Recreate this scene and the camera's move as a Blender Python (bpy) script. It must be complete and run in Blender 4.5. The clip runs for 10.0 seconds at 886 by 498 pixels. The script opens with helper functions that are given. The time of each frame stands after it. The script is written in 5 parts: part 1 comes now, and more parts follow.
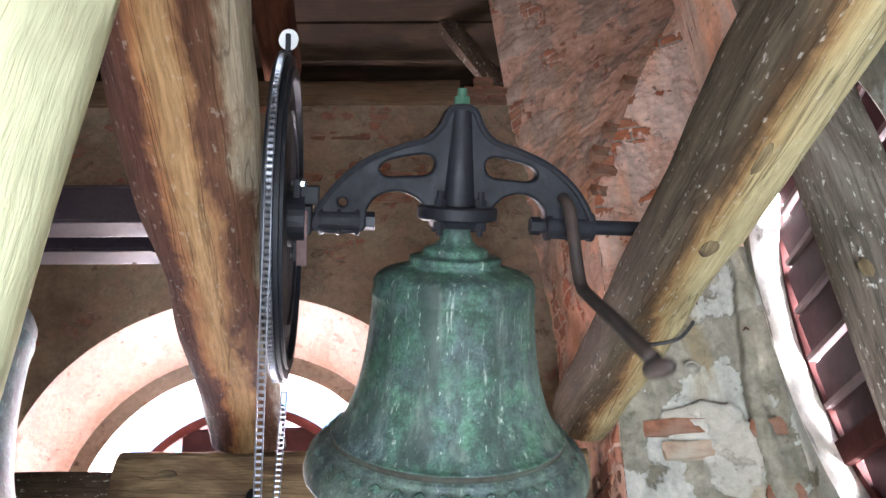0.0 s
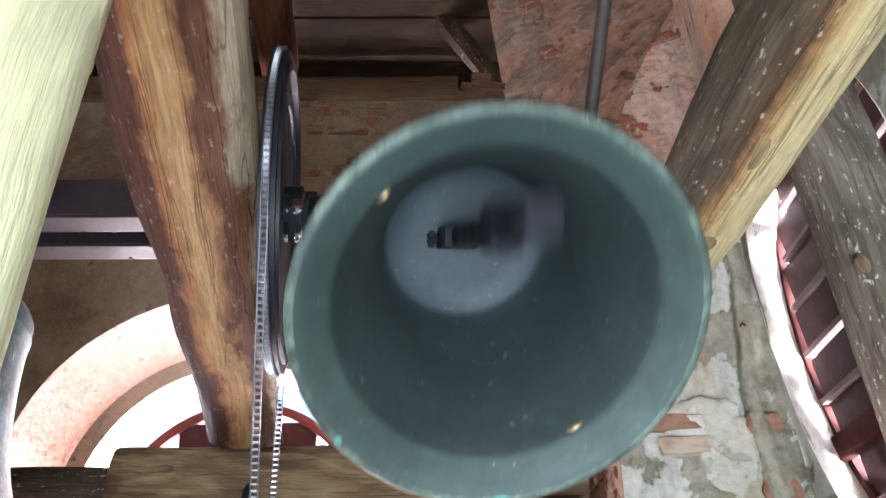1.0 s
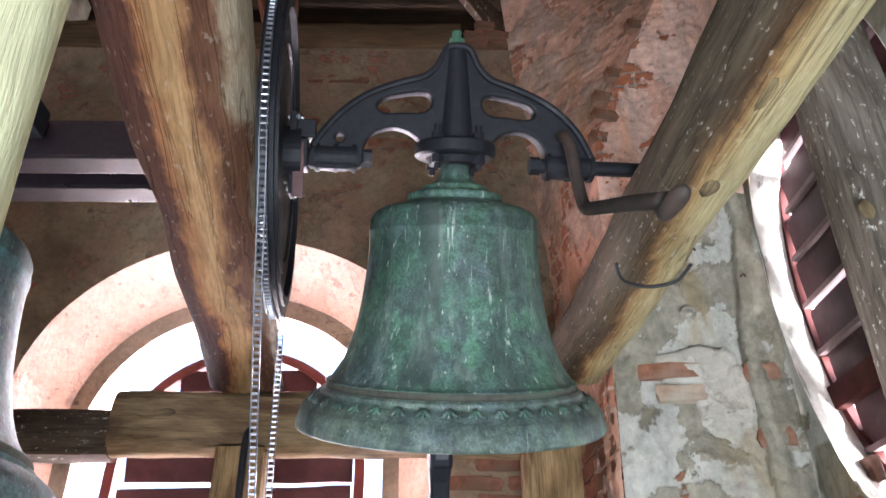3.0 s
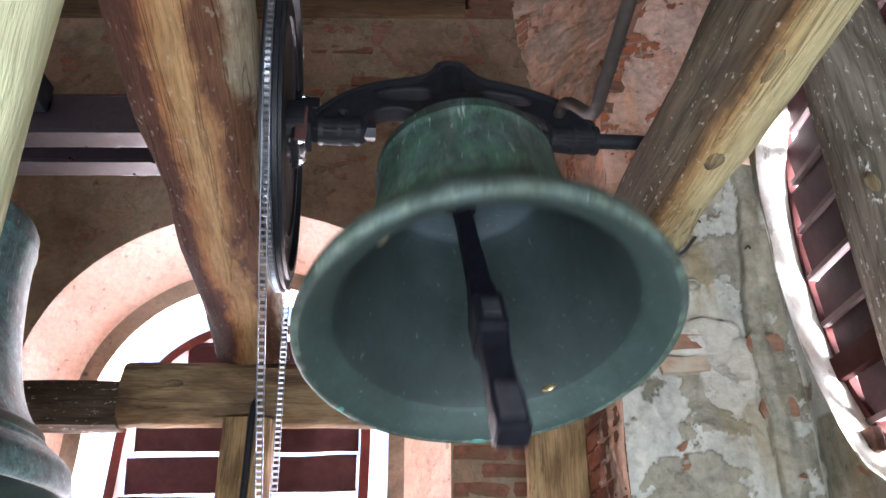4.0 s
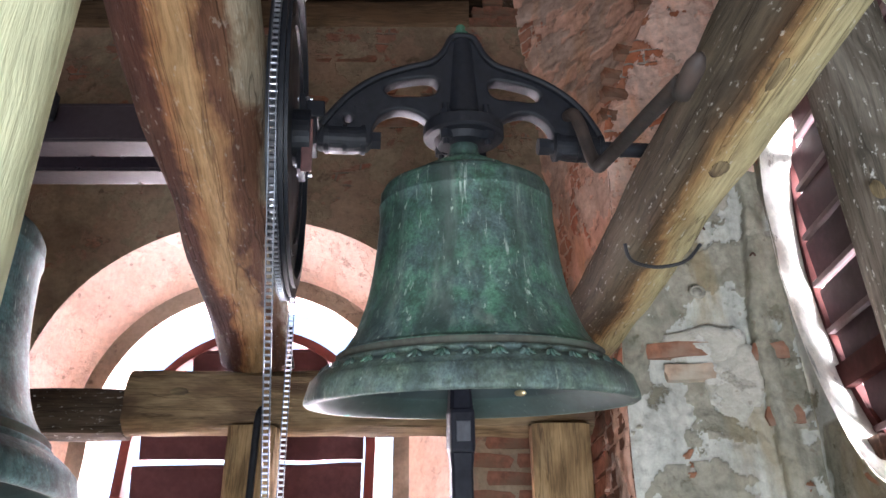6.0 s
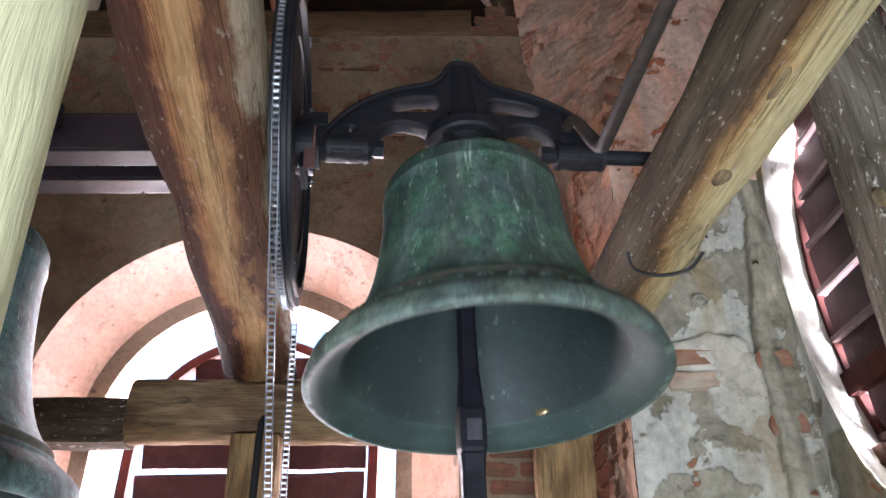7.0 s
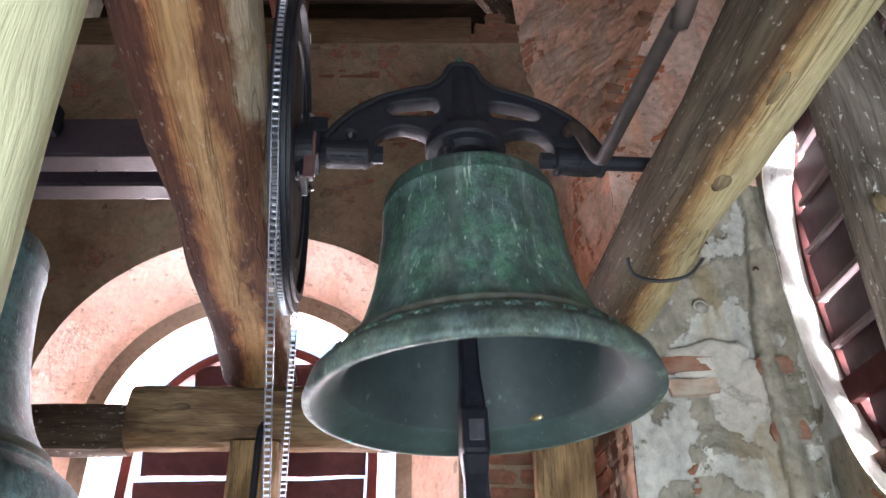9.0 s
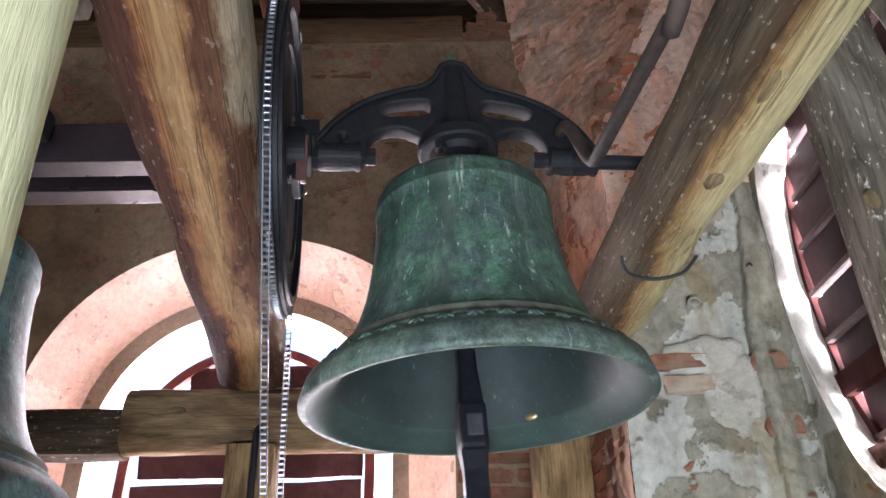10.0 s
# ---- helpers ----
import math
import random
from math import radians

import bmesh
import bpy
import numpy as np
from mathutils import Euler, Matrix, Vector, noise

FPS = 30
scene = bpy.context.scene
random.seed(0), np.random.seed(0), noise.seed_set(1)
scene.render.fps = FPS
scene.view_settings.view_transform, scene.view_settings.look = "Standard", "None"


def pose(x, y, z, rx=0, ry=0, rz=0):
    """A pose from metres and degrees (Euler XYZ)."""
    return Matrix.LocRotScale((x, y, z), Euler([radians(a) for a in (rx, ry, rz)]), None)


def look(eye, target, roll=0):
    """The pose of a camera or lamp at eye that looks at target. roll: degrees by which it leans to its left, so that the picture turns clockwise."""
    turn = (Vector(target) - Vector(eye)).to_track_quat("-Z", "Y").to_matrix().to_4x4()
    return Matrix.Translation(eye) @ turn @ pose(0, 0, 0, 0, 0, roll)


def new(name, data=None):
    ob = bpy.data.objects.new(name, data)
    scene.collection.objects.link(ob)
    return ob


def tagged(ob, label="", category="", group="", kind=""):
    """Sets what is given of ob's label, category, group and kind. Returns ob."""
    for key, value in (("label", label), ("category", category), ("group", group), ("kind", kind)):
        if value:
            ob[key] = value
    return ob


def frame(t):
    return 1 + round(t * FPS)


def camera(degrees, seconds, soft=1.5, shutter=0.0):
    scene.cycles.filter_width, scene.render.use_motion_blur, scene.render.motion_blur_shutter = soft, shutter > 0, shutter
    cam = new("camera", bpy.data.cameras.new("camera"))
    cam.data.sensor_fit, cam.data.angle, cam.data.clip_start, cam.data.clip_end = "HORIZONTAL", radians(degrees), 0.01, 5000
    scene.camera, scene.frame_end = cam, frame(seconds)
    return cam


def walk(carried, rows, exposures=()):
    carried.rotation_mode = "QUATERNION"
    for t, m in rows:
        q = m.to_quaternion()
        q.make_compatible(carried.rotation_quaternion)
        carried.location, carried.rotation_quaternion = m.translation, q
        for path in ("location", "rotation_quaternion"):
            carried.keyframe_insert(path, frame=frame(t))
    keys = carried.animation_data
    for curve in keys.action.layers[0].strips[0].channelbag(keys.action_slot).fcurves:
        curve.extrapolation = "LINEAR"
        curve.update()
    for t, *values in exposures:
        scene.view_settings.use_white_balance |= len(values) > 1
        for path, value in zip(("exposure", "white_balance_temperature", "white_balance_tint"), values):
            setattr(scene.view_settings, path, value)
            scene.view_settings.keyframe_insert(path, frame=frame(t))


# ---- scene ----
cam = camera(61.61, 10.0, soft=1.5, shutter=0.5)
Z0 = 1.6  # eye height over the belfry floor
PATH = [
    (0.0, -0.0085, -0.023, 1.619, 124.044, 0.579, -0.095),
    (0.5, -0.0064, -0.0211, 1.6201, 123.988, 0.641, -0.154),
    (1.0, -0.0067, -0.0207, 1.6183, 123.739, 0.587, -0.301),
    (1.5, -0.0132, -0.0128, 1.6079, 123.36, 0.36, -0.437),
    (2.0, -0.0042, -0.015, 1.6149, 122.82, 0.408, -0.342),
    (2.5, -0.0045, -0.0098, 1.6111, 122.439, 0.517, -0.328),
    (3.0, -0.0057, 0.0107, 1.5917, 120.473, 0.079, -0.552),
    (4.5, 0.0, 0.0, 1.6, 117.999, 0.0, -0.0),
    (5.0, -0.0018, 0.0027, 1.5974, 118.186, -0.028, 0.035),
    (5.5, -0.0065, 0.0005, 1.5984, 118.422, -0.036, 0.071),
    (7.0, -0.0069, -0.004, 1.5993, 119.333, -0.083, 0.363),
    (7.5, -0.0092, -0.0047, 1.6007, 119.608, -0.102, 0.432),
    (8.0, -0.0091, -0.0067, 1.6033, 119.847, -0.135, 0.513),
    (8.5, -0.0062, -0.002, 1.6003, 120.018, -0.238, 0.475),
    (9.0, -0.0051, 0.0005, 1.596, 119.901, -0.108, 0.381),
    (9.5, -0.0034, -0.0034, 1.6028, 119.683, 0.309, 0.377),
    (10.0, -0.0024, -0.0039, 1.6051, 119.709, 0.754, 0.408),
]
walk(cam, [(r[0], pose(*r[1:])) for r in PATH], [(t, e, 6050, 14) for t, e in ((0.0, 2.75), (2.3, 2.7), (3.2, 2.55), (4.5, 2.4), (7.0, 2.33), (10.0, 2.33))])

# ---------------------------------------------------------------- light
world = bpy.data.worlds.new("sky")
scene.world = world
world.use_nodes = True
wn = world.node_tree
sky = wn.nodes.new("ShaderNodeTexSky")
sky.sky_type = "NISHITA"
sky.sun_disc = False
sky.sun_elevation, sky.sun_rotation = radians(52), radians(150)
sky.air_density, sky.dust_density = 1.0, 3.0
wn.nodes["Background"].inputs["Strength"].default_value = 0.15
wn.links.new(sky.outputs[0], wn.nodes["Background"].inputs["Color"])

sun = new("sun", bpy.data.lights.new("sun", "SUN"))
sun.data.energy, sun.data.angle, sun.data.color = 4.0, radians(0.6), (1.0, 0.95, 0.88)
sun.matrix_world = look((6.0, -10.4, 15.4), (0, 0, 0))


def window_lamp(name, eye, target, sx, sy, power, colour):
    lamp = new(name, bpy.data.lights.new(name, "AREA"))
    lamp.data.shape, lamp.data.size, lamp.data.size_y = "RECTANGLE", sx, sy
    lamp.data.energy, lamp.data.color = power, colour
    lamp.matrix_world = look(eye, target)
    return lamp


# assumed openings behind and beside the camera, and daylight outside the two louvred arches
# low lamp added behind, standing in for light bounced up off the floor
window_lamp("uplight_behind", (0.02, -1.10, 0.52), (0.15, 1.8, 2.7), 1.2, 0.75, 30, (0.86, 0.95, 1.0))
window_lamp("daylight_side", (-2.55, 0.3, 2.2), (0.5, 1.4, 2.8), 1.2, 1.5, 3.0, (0.86, 0.95, 1.0))
window_lamp("daylight_back", (-1.0, 4.75, 2.75), (-1.0, 3.3, 2.75), 3.0, 3.6, 540, (1.0, 0.88, 0.90))
window_lamp("daylight_right", (3.1, 2.1, 2.5), (1.4, 2.05, 2.7), 2.6, 3.2, 800, (0.95, 0.97, 1.0))


# ---------------------------------------------------------------- materials
def nodes_of(name):
    m = bpy.data.materials.new(name)
    m.use_nodes = True
    t = m.node_tree
    return m, t, t.nodes["Principled BSDF"]


def put(t, kind, **values):
    n = t.nodes.new(kind)
    for k, v in values.items():
        n.inputs[k.replace("_", " ")].default_value = v
    return n


def coords(t, scale=(1, 1, 1), rot=(0, 0, 0)):
    c = t.nodes.new("ShaderNodeTexCoord")
    m = t.nodes.new("ShaderNodeMapping")
    m.inputs["Scale"].default_value = scale
    m.inputs["Rotation"].default_value = [radians(a) for a in rot]
    t.links.new(c.outputs["Object"], m.inputs["Vector"])
    return m.outputs["Vector"]


def noise_of(t, vec, scale, detail=6.0, rough=0.6, warp=0.0):
    n = put(t, "ShaderNodeTexNoise", Scale=scale, Detail=detail, Roughness=rough, Distortion=warp)
    t.links.new(vec, n.inputs["Vector"])
    return n.outputs["Fac"]


def ramp(t, fac, stops, ease="LINEAR"):
    r = t.nodes.new("ShaderNodeValToRGB")
    r.color_ramp.interpolation = ease
    e = r.color_ramp.elements
    while len(e) < len(stops):
        e.new(0.5)
    for k, (p, c) in enumerate(stops):
        e[k].position = p
        e[k].color = (*c, 1) if len(c) == 3 else (c[0], c[0], c[0], 1)
    t.links.new(fac, r.inputs["Fac"])
    return r.outputs["Color"]


def mix(t, a, b, fac, how="MIX"):
    m = t.nodes.new("ShaderNodeMix")
    m.data_type, m.blend_type = "RGBA", how
    for s, v in ((m.inputs[6], a), (m.inputs[7], b)):
        if isinstance(v, tuple):
            s.default_value = (*v, 1)
        else:
            t.links.new(v, s)
    if isinstance(fac, (int, float)):
        m.inputs[0].default_value = fac
    else:
        t.links.new(fac, m.inputs[0])
    return m.outputs[2]


def bump(t, bsdf, height, strength=0.3, distance=0.01):
    b = t.nodes.new("ShaderNodeBump")
    b.inputs["Strength"].default_value = strength
    b.inputs["Distance"].default_value = distance
    t.links.new(height, b.inputs["Height"])
    t.links.new(b.outputs["Normal"], bsdf.inputs["Normal"])


def wood(name, dark, mid, light, stain=(0.06, 0.04, 0.03), stained=0.5, rough=0.75, specks=0.0, seed=0.0, relief=0.35, bands=None, figure=1.0):
    """Timber whose grain runs along the object's x."""
    m, t, b = nodes_of(name)
    sway = put(t, "ShaderNodeTexNoise", Scale=3.2, Detail=3.0, Roughness=0.5)
    t.links.new(coords(t, (0.75, 1.6, 1.6)), sway.inputs["Vector"])

    def along(scale):
        """The object's coordinates with a slow sway, so that the grain wanders."""
        a = t.nodes.new("ShaderNodeVectorMath")
        a.operation = "MULTIPLY_ADD"
        t.links.new(sway.outputs["Color"], a.inputs[0])
        a.inputs[1].default_value = [0.05 * c for c in scale]
        t.links.new(coords(t, scale), a.inputs[2])
        return a.outputs[0]

    v = along((0.7, 9, 9))
    off = t.nodes.new("ShaderNodeVectorMath")
    off.operation = "ADD"
    off.inputs[1].default_value = (seed, seed * 1.7, seed * 0.6)
    t.links.new(v, off.inputs[0])
    v = off.outputs[0]
    v2 = coords(t, (1.1, 3.2, 3.2))
    off2 = t.nodes.new("ShaderNodeVectorMath")
    off2.operation = "ADD"
    off2.inputs[1].default_value = (seed, seed, seed)
    t.links.new(v2, off2.inputs[0])
    v2 = off2.outputs[0]
    fine = noise_of(t, v, 5.0, 8, 0.65, 0.4)
    broad = noise_of(t, v2, 1.6, 4, 0.55, 1.2)
    col = ramp(t, broad, [(0.30, dark), (0.5, mid), (0.70, light)])
    grain = ramp(t, fine, [(0.30, (0.35,)), (0.5, (0.85,)), (0.7, (1.1,))])
    col = mix(t, col, grain, 0.8 * figure, "MULTIPLY")
    fibre = noise_of(t, along((3.5, 85, 85)), 1.6, 4, 0.7, 0.1)
    col = mix(t, col, ramp(t, fibre, [(0.3, (0.55,)), (0.55, (1.0,)), (0.75, (1.12,))]), 0.75 * figure, "MULTIPLY")
    split = noise_of(t, coords(t, (0.55, 11, 11)), 1.3, 3, 0.5, 0.3)
    blot = noise_of(t, v2, 1.1, 5, 0.6, 0.6)
    mask = ramp(t, blot, [(0.62 - 0.25 * stained, (0.0,)), (0.72 - 0.2 * stained, (1.0,))])
    col = mix(t, col, stain, mask)
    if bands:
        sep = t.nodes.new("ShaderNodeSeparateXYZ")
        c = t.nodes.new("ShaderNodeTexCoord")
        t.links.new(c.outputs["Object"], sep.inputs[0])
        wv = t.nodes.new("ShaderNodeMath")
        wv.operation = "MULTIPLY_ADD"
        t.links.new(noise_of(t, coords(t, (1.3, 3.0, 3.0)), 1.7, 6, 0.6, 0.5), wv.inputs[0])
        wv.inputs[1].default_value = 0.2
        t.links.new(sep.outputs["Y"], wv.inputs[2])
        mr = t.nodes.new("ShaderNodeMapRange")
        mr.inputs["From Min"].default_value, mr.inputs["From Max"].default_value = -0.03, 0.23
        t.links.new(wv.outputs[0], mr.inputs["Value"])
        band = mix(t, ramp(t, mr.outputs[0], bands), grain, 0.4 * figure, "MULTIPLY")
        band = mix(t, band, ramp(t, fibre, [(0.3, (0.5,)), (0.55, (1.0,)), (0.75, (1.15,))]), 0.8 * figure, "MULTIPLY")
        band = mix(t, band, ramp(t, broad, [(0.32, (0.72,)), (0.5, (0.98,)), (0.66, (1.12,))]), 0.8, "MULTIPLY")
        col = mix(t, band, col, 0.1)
    crack = ramp(t, split, [(0.493, (0.0,)), (0.498, (0.5,)), (0.502, (0.5,)), (0.507, (0.0,))])
    col = mix(t, col, tuple(c * 0.35 for c in stain), crack)
    if specks:
        vv = coords(t, (14, 30, 30))
        sp = ramp(t, noise_of(t, vv, 2.2, 3, 0.6), [(0.62, (0.0,)), (0.70, (specks,))])
        col = mix(t, col, (0.55, 0.53, 0.48), sp)
    t.links.new(col, b.inputs["Base Color"])
    b.inputs["Roughness"].default_value = rough
    b.inputs["Specular IOR Level"].default_value = 0.05
    hgt = mix(t, mix(t, fine, fibre, 0.5), (0.0, 0.0, 0.0), crack)
    bump(t, b, hgt, min(1.0, relief * 1.5), 0.008)
    return m


def masonry(name, plaster, plaster2, brick, brick2, bare, mortar=(0.42, 0.38, 0.33), stain=(0.12, 0.09, 0.07), stained=0.45, blotch=None, scale=1.0, layered=False):
    """Old lime plaster with bare brick where it has fallen off. layered: the wall's own layers (coat, bare) say where."""
    m, t, b = nodes_of(name)
    v = coords(t, (1, 1, 1))
    sep = t.nodes.new("ShaderNodeSeparateXYZ")
    t.links.new(v, sep.inputs[0])
    run = t.nodes.new("ShaderNodeMath")
    run.operation = "SUBTRACT"
    t.links.new(sep.outputs["X"], run.inputs[0])
    t.links.new(sep.outputs["Y"], run.inputs[1])
    com = t.nodes.new("ShaderNodeCombineXYZ")
    t.links.new(run.outputs[0], com.inputs["X"])
    t.links.new(sep.outputs["Z"], com.inputs["Y"])
    vb = com.outputs[0]
    wob = t.nodes.new("ShaderNodeVectorMath")
    wob.operation = "MULTIPLY_ADD"
    nz = put(t, "ShaderNodeTexNoise", Scale=9.0, Detail=3.0)
    t.links.new(v, nz.inputs["Vector"])
    t.links.new(nz.outputs["Color"], wob.inputs[0])
    wob.inputs[1].default_value = (0.03, 0.03, 0.03)
    t.links.new(vb, wob.inputs[2])
    bt = t.nodes.new("ShaderNodeTexBrick")
    t.links.new(wob.outputs[0], bt.inputs["Vector"])
    for k, val in (("Scale", 1.0), ("Brick Width", 0.26), ("Row Height", 0.078), ("Mortar Size", 0.008), ("Mortar Smooth", 0.4)):
        bt.inputs[k].default_value = val
    bt.inputs["Color1"].default_value = (*brick, 1)
    bt.inputs["Color2"].default_value = (*brick2, 1)
    bt.inputs["Mortar"].default_value = (*mortar, 1)
    fine = noise_of(t, v, 38 * scale, 6, 0.65)
    mid = noise_of(t, v, 6.5 * scale, 8, 0.65, 0.5)
    big = noise_of(t, v, 1.8 * scale, 6, 0.6, 0.4)
    pl = mix(t, plaster, plaster2, ramp(t, mid, [(0.35, (0.0,)), (0.65, (1.0,))]))
    pl = mix(t, pl, stain, ramp(t, big, [(0.60 - 0.2 * stained, (0.0,)), (0.78 - 0.2 * stained, (0.75,))]))
    flake = noise_of(t, v, 3.3 * scale, 12, 0.68, 0.25)
    coat = ramp(t, flake, [(0.515, (0.0,)), (0.53, (1.0,))])

    def layer(name):
        a = t.nodes.new("ShaderNodeAttribute")
        a.attribute_name = name
        return a.outputs["Fac"]

    if layered:
        coat = ramp(t, layer("coat"), [(0.35, (0.0,)), (0.65, (1.0,))])
    worn = ramp(t, noise_of(t, v, 7.0 * scale, 10, 0.7, 0.1), [(0.36, (1.0,)), (0.40, (0.0,))])
    if blotch:
        pl = mix(t, pl, blotch, mix(t, (0.0, 0.0, 0.0), coat, 0.8 if layered else 0.55))
        if layered:
            tone = noise_of(t, coords(t, (7, 7, 2.2)), 1.2, 8, 0.7, 0.3)
            pl = mix(t, pl, ramp(t, tone, [(0.3, (0.62,)), (0.5, (0.95,)), (0.68, (1.18,))]), 0.85, "MULTIPLY")
            ochre = noise_of(t, coords(t, (4.5, 4.5, 1.1)), 1.0, 5, 0.6, 0.4)
            pl = mix(t, pl, tuple(a * b for a, b in zip(plaster2, (1.25, 1.02, 0.72))), ramp(t, ochre, [(0.50, (0.0,)), (0.66, (0.7,))]))
    pl = mix(t, pl, tuple(0.55 * a + 0.45 * c for a, c in zip(stain, plaster2)), worn)
    bk = mix(t, bt.outputs["Color"], ramp(t, mid, [(0.3, (0.55,)), (0.7, (1.15,))]), 0.8, "MULTIPLY")
    gap = ramp(t, noise_of(t, v, 4.2 * scale, 7, 0.6, 0.3), [(0.70 - 0.45 * bare, (0.0,)), (0.73 - 0.45 * bare, (1.0,))])
    if layered:
        gap = ramp(t, layer("bare"), [(0.35, (0.0,)), (0.65, (1.0,))])
    col = mix(t, pl, bk, gap)
    col = mix(t, col, ramp(t, fine, [(0.3, (0.72,)), (0.6, (1.05,))]), 0.7, "MULTIPLY")
    pits = ramp(t, noise_of(t, v, 22, 2, 0.4), [(0.69, (0.0,)), (0.73, (0.45,))])
    col = mix(t, col, (0.16, 0.11, 0.08), pits)
    t.links.new(col, b.inputs["Base Color"])
    b.inputs["Roughness"].default_value = 0.92
    b.inputs["Specular IOR Level"].default_value = 0.15
    h = mix(t, mix(t, mid, fine, 0.35), mix(t, (0.0, 0.0, 0.0), bt.outputs["Fac"], gap), 0.3, "SUBTRACT")
    h = mix(t, h, (1.0, 1.0, 1.0), mix(t, (0.0, 0.0, 0.0), coat, 0.25))
    h = mix(t, h, (0.0, 0.0, 0.0), mix(t, (0.0, 0.0, 0.0), worn, 0.3))
    h = mix(t, h, (0.0, 0.0, 0.0), mix(t, (0.0, 0.0, 0.0), gap, 0.4))
    bump(t, b, h, 0.85, 0.022)
    return m


def plain(name, colour, rough=0.5, metal=0.0, vary=0.25, scale=20.0, relief=0.15, second=None, spec=0.4):
    m, t, b = nodes_of(name)
    v = coords(t)
    n = noise_of(t, v, scale, 6, 0.65)
    big = noise_of(t, v, scale * 0.2, 4, 0.6)
    lo = tuple(c * (1 - vary) for c in colour)
    hi = tuple(min(1.0, c * (1 + vary)) for c in colour)
    col = ramp(t, n, [(0.3, lo), (0.7, hi)])
    if second:
        col = mix(t, col, second, ramp(t, big, [(0.48, (0.0,)), (0.62, (0.85,))]))
    t.links.new(col, b.inputs["Base Color"])
    b.inputs["Metallic"].default_value = metal
    b.inputs["Specular IOR Level"].default_value = spec
    r = ramp(t, big, [(0.3, (max(0.05, rough - 0.12),)), (0.7, (min(1.0, rough + 0.12),))])
    t.links.new(r, b.inputs["Roughness"])
    bump(t, b, n, relief, 0.004)
    return m


def patina(name, deep, green, pale, streak, amount=0.5, inside=False):
    """Bronze gone green, with pale streaks running down from the crown along z."""
    m, t, b = nodes_of(name)
    v = coords(t)
    vs = coords(t, (42, 42, 1.8))
    broad = noise_of(t, v, 3.4, 6, 0.62, 0.3)
    fine = noise_of(t, v, 30, 6, 0.7)
    runs = noise_of(t, vs, 1.7, 6, 0.65, 0.15)
    col = ramp(t, broad, [(0.32, deep), (0.52, green), (0.70, pale)])
    if inside:
        col = mix(t, col, ramp(t, fine, [(0.3, (0.75,)), (0.65, (1.15,))]), 0.6, "MULTIPLY")
    else:
        clouds = noise_of(t, v, 11, 8, 0.72, 0.4)
        col = mix(t, col, (0.075, 0.105, 0.112), ramp(t, clouds, [(0.44, (0.0,)), (0.60, (0.7,))]))
        col = mix(t, col, ramp(t, fine, [(0.34, (0.42,)), (0.60, (1.3,))]), 0.9, "MULTIPLY")
        grain = noise_of(t, v, 150, 4, 0.75)
        col = mix(t, col, ramp(t, grain, [(0.38, (0.55,)), (0.62, (1.4,))]), 0.7, "MULTIPLY")
    col = mix(t, col, streak, ramp(t, runs, [(0.65 - 0.06 * amount, (0.0,)), (0.74 - 0.06 * amount, (0.8 * amount,))]))
    wash = noise_of(t, coords(t, (9, 9, 1.0)), 1.4, 7, 0.65, 0.2)
    col = mix(t, col, tuple(0.6 * a for a in streak), ramp(t, wash, [(0.54, (0.0,)), (0.68, (0.5 * amount,))]))
    dark = noise_of(t, coords(t, (6, 6, 0.9)), 1.9, 5, 0.6)
    col = mix(t, col, (0.028, 0.042, 0.038), ramp(t, dark, [(0.46, (0.0,)), (0.64, (0.25 if inside else 0.75,))]))
    spots = ramp(t, noise_of(t, coords(t, (40, 40, 14)), 1.6, 3, 0.6), [(0.66, (0.0,)), (0.72, (0.6 * amount,))])
    col = mix(t, col, (0.50, 0.60, 0.50), spots)
    t.links.new(col, b.inputs["Base Color"])
    b.inputs["Metallic"].default_value = 0.15
    b.inputs["Roughness"].default_value = 0.6 if inside else 0.62
    b.inputs["Specular IOR Level"].default_value = 0.4
    bump(t, b, mix(t, fine, broad, 0.4), 0.25 if inside else 0.5, 0.006)
    return m


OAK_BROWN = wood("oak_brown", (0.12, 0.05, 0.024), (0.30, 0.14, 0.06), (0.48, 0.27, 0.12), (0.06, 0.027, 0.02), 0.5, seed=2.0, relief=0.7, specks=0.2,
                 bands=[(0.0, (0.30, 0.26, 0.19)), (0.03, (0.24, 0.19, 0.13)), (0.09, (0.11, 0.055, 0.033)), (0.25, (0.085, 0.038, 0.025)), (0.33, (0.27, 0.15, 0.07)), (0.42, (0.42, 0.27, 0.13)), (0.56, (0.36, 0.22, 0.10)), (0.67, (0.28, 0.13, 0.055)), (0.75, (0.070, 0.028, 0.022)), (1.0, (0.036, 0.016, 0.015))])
# bands: gold underside; side darker, part wood tone, part shade put in
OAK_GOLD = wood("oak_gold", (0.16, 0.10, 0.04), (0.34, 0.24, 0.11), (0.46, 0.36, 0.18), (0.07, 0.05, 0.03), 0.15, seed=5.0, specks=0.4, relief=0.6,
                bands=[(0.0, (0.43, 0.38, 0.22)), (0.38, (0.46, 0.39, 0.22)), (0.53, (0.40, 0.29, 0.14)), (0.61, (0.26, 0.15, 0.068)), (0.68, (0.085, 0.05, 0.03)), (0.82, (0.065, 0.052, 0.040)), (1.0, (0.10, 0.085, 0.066))])
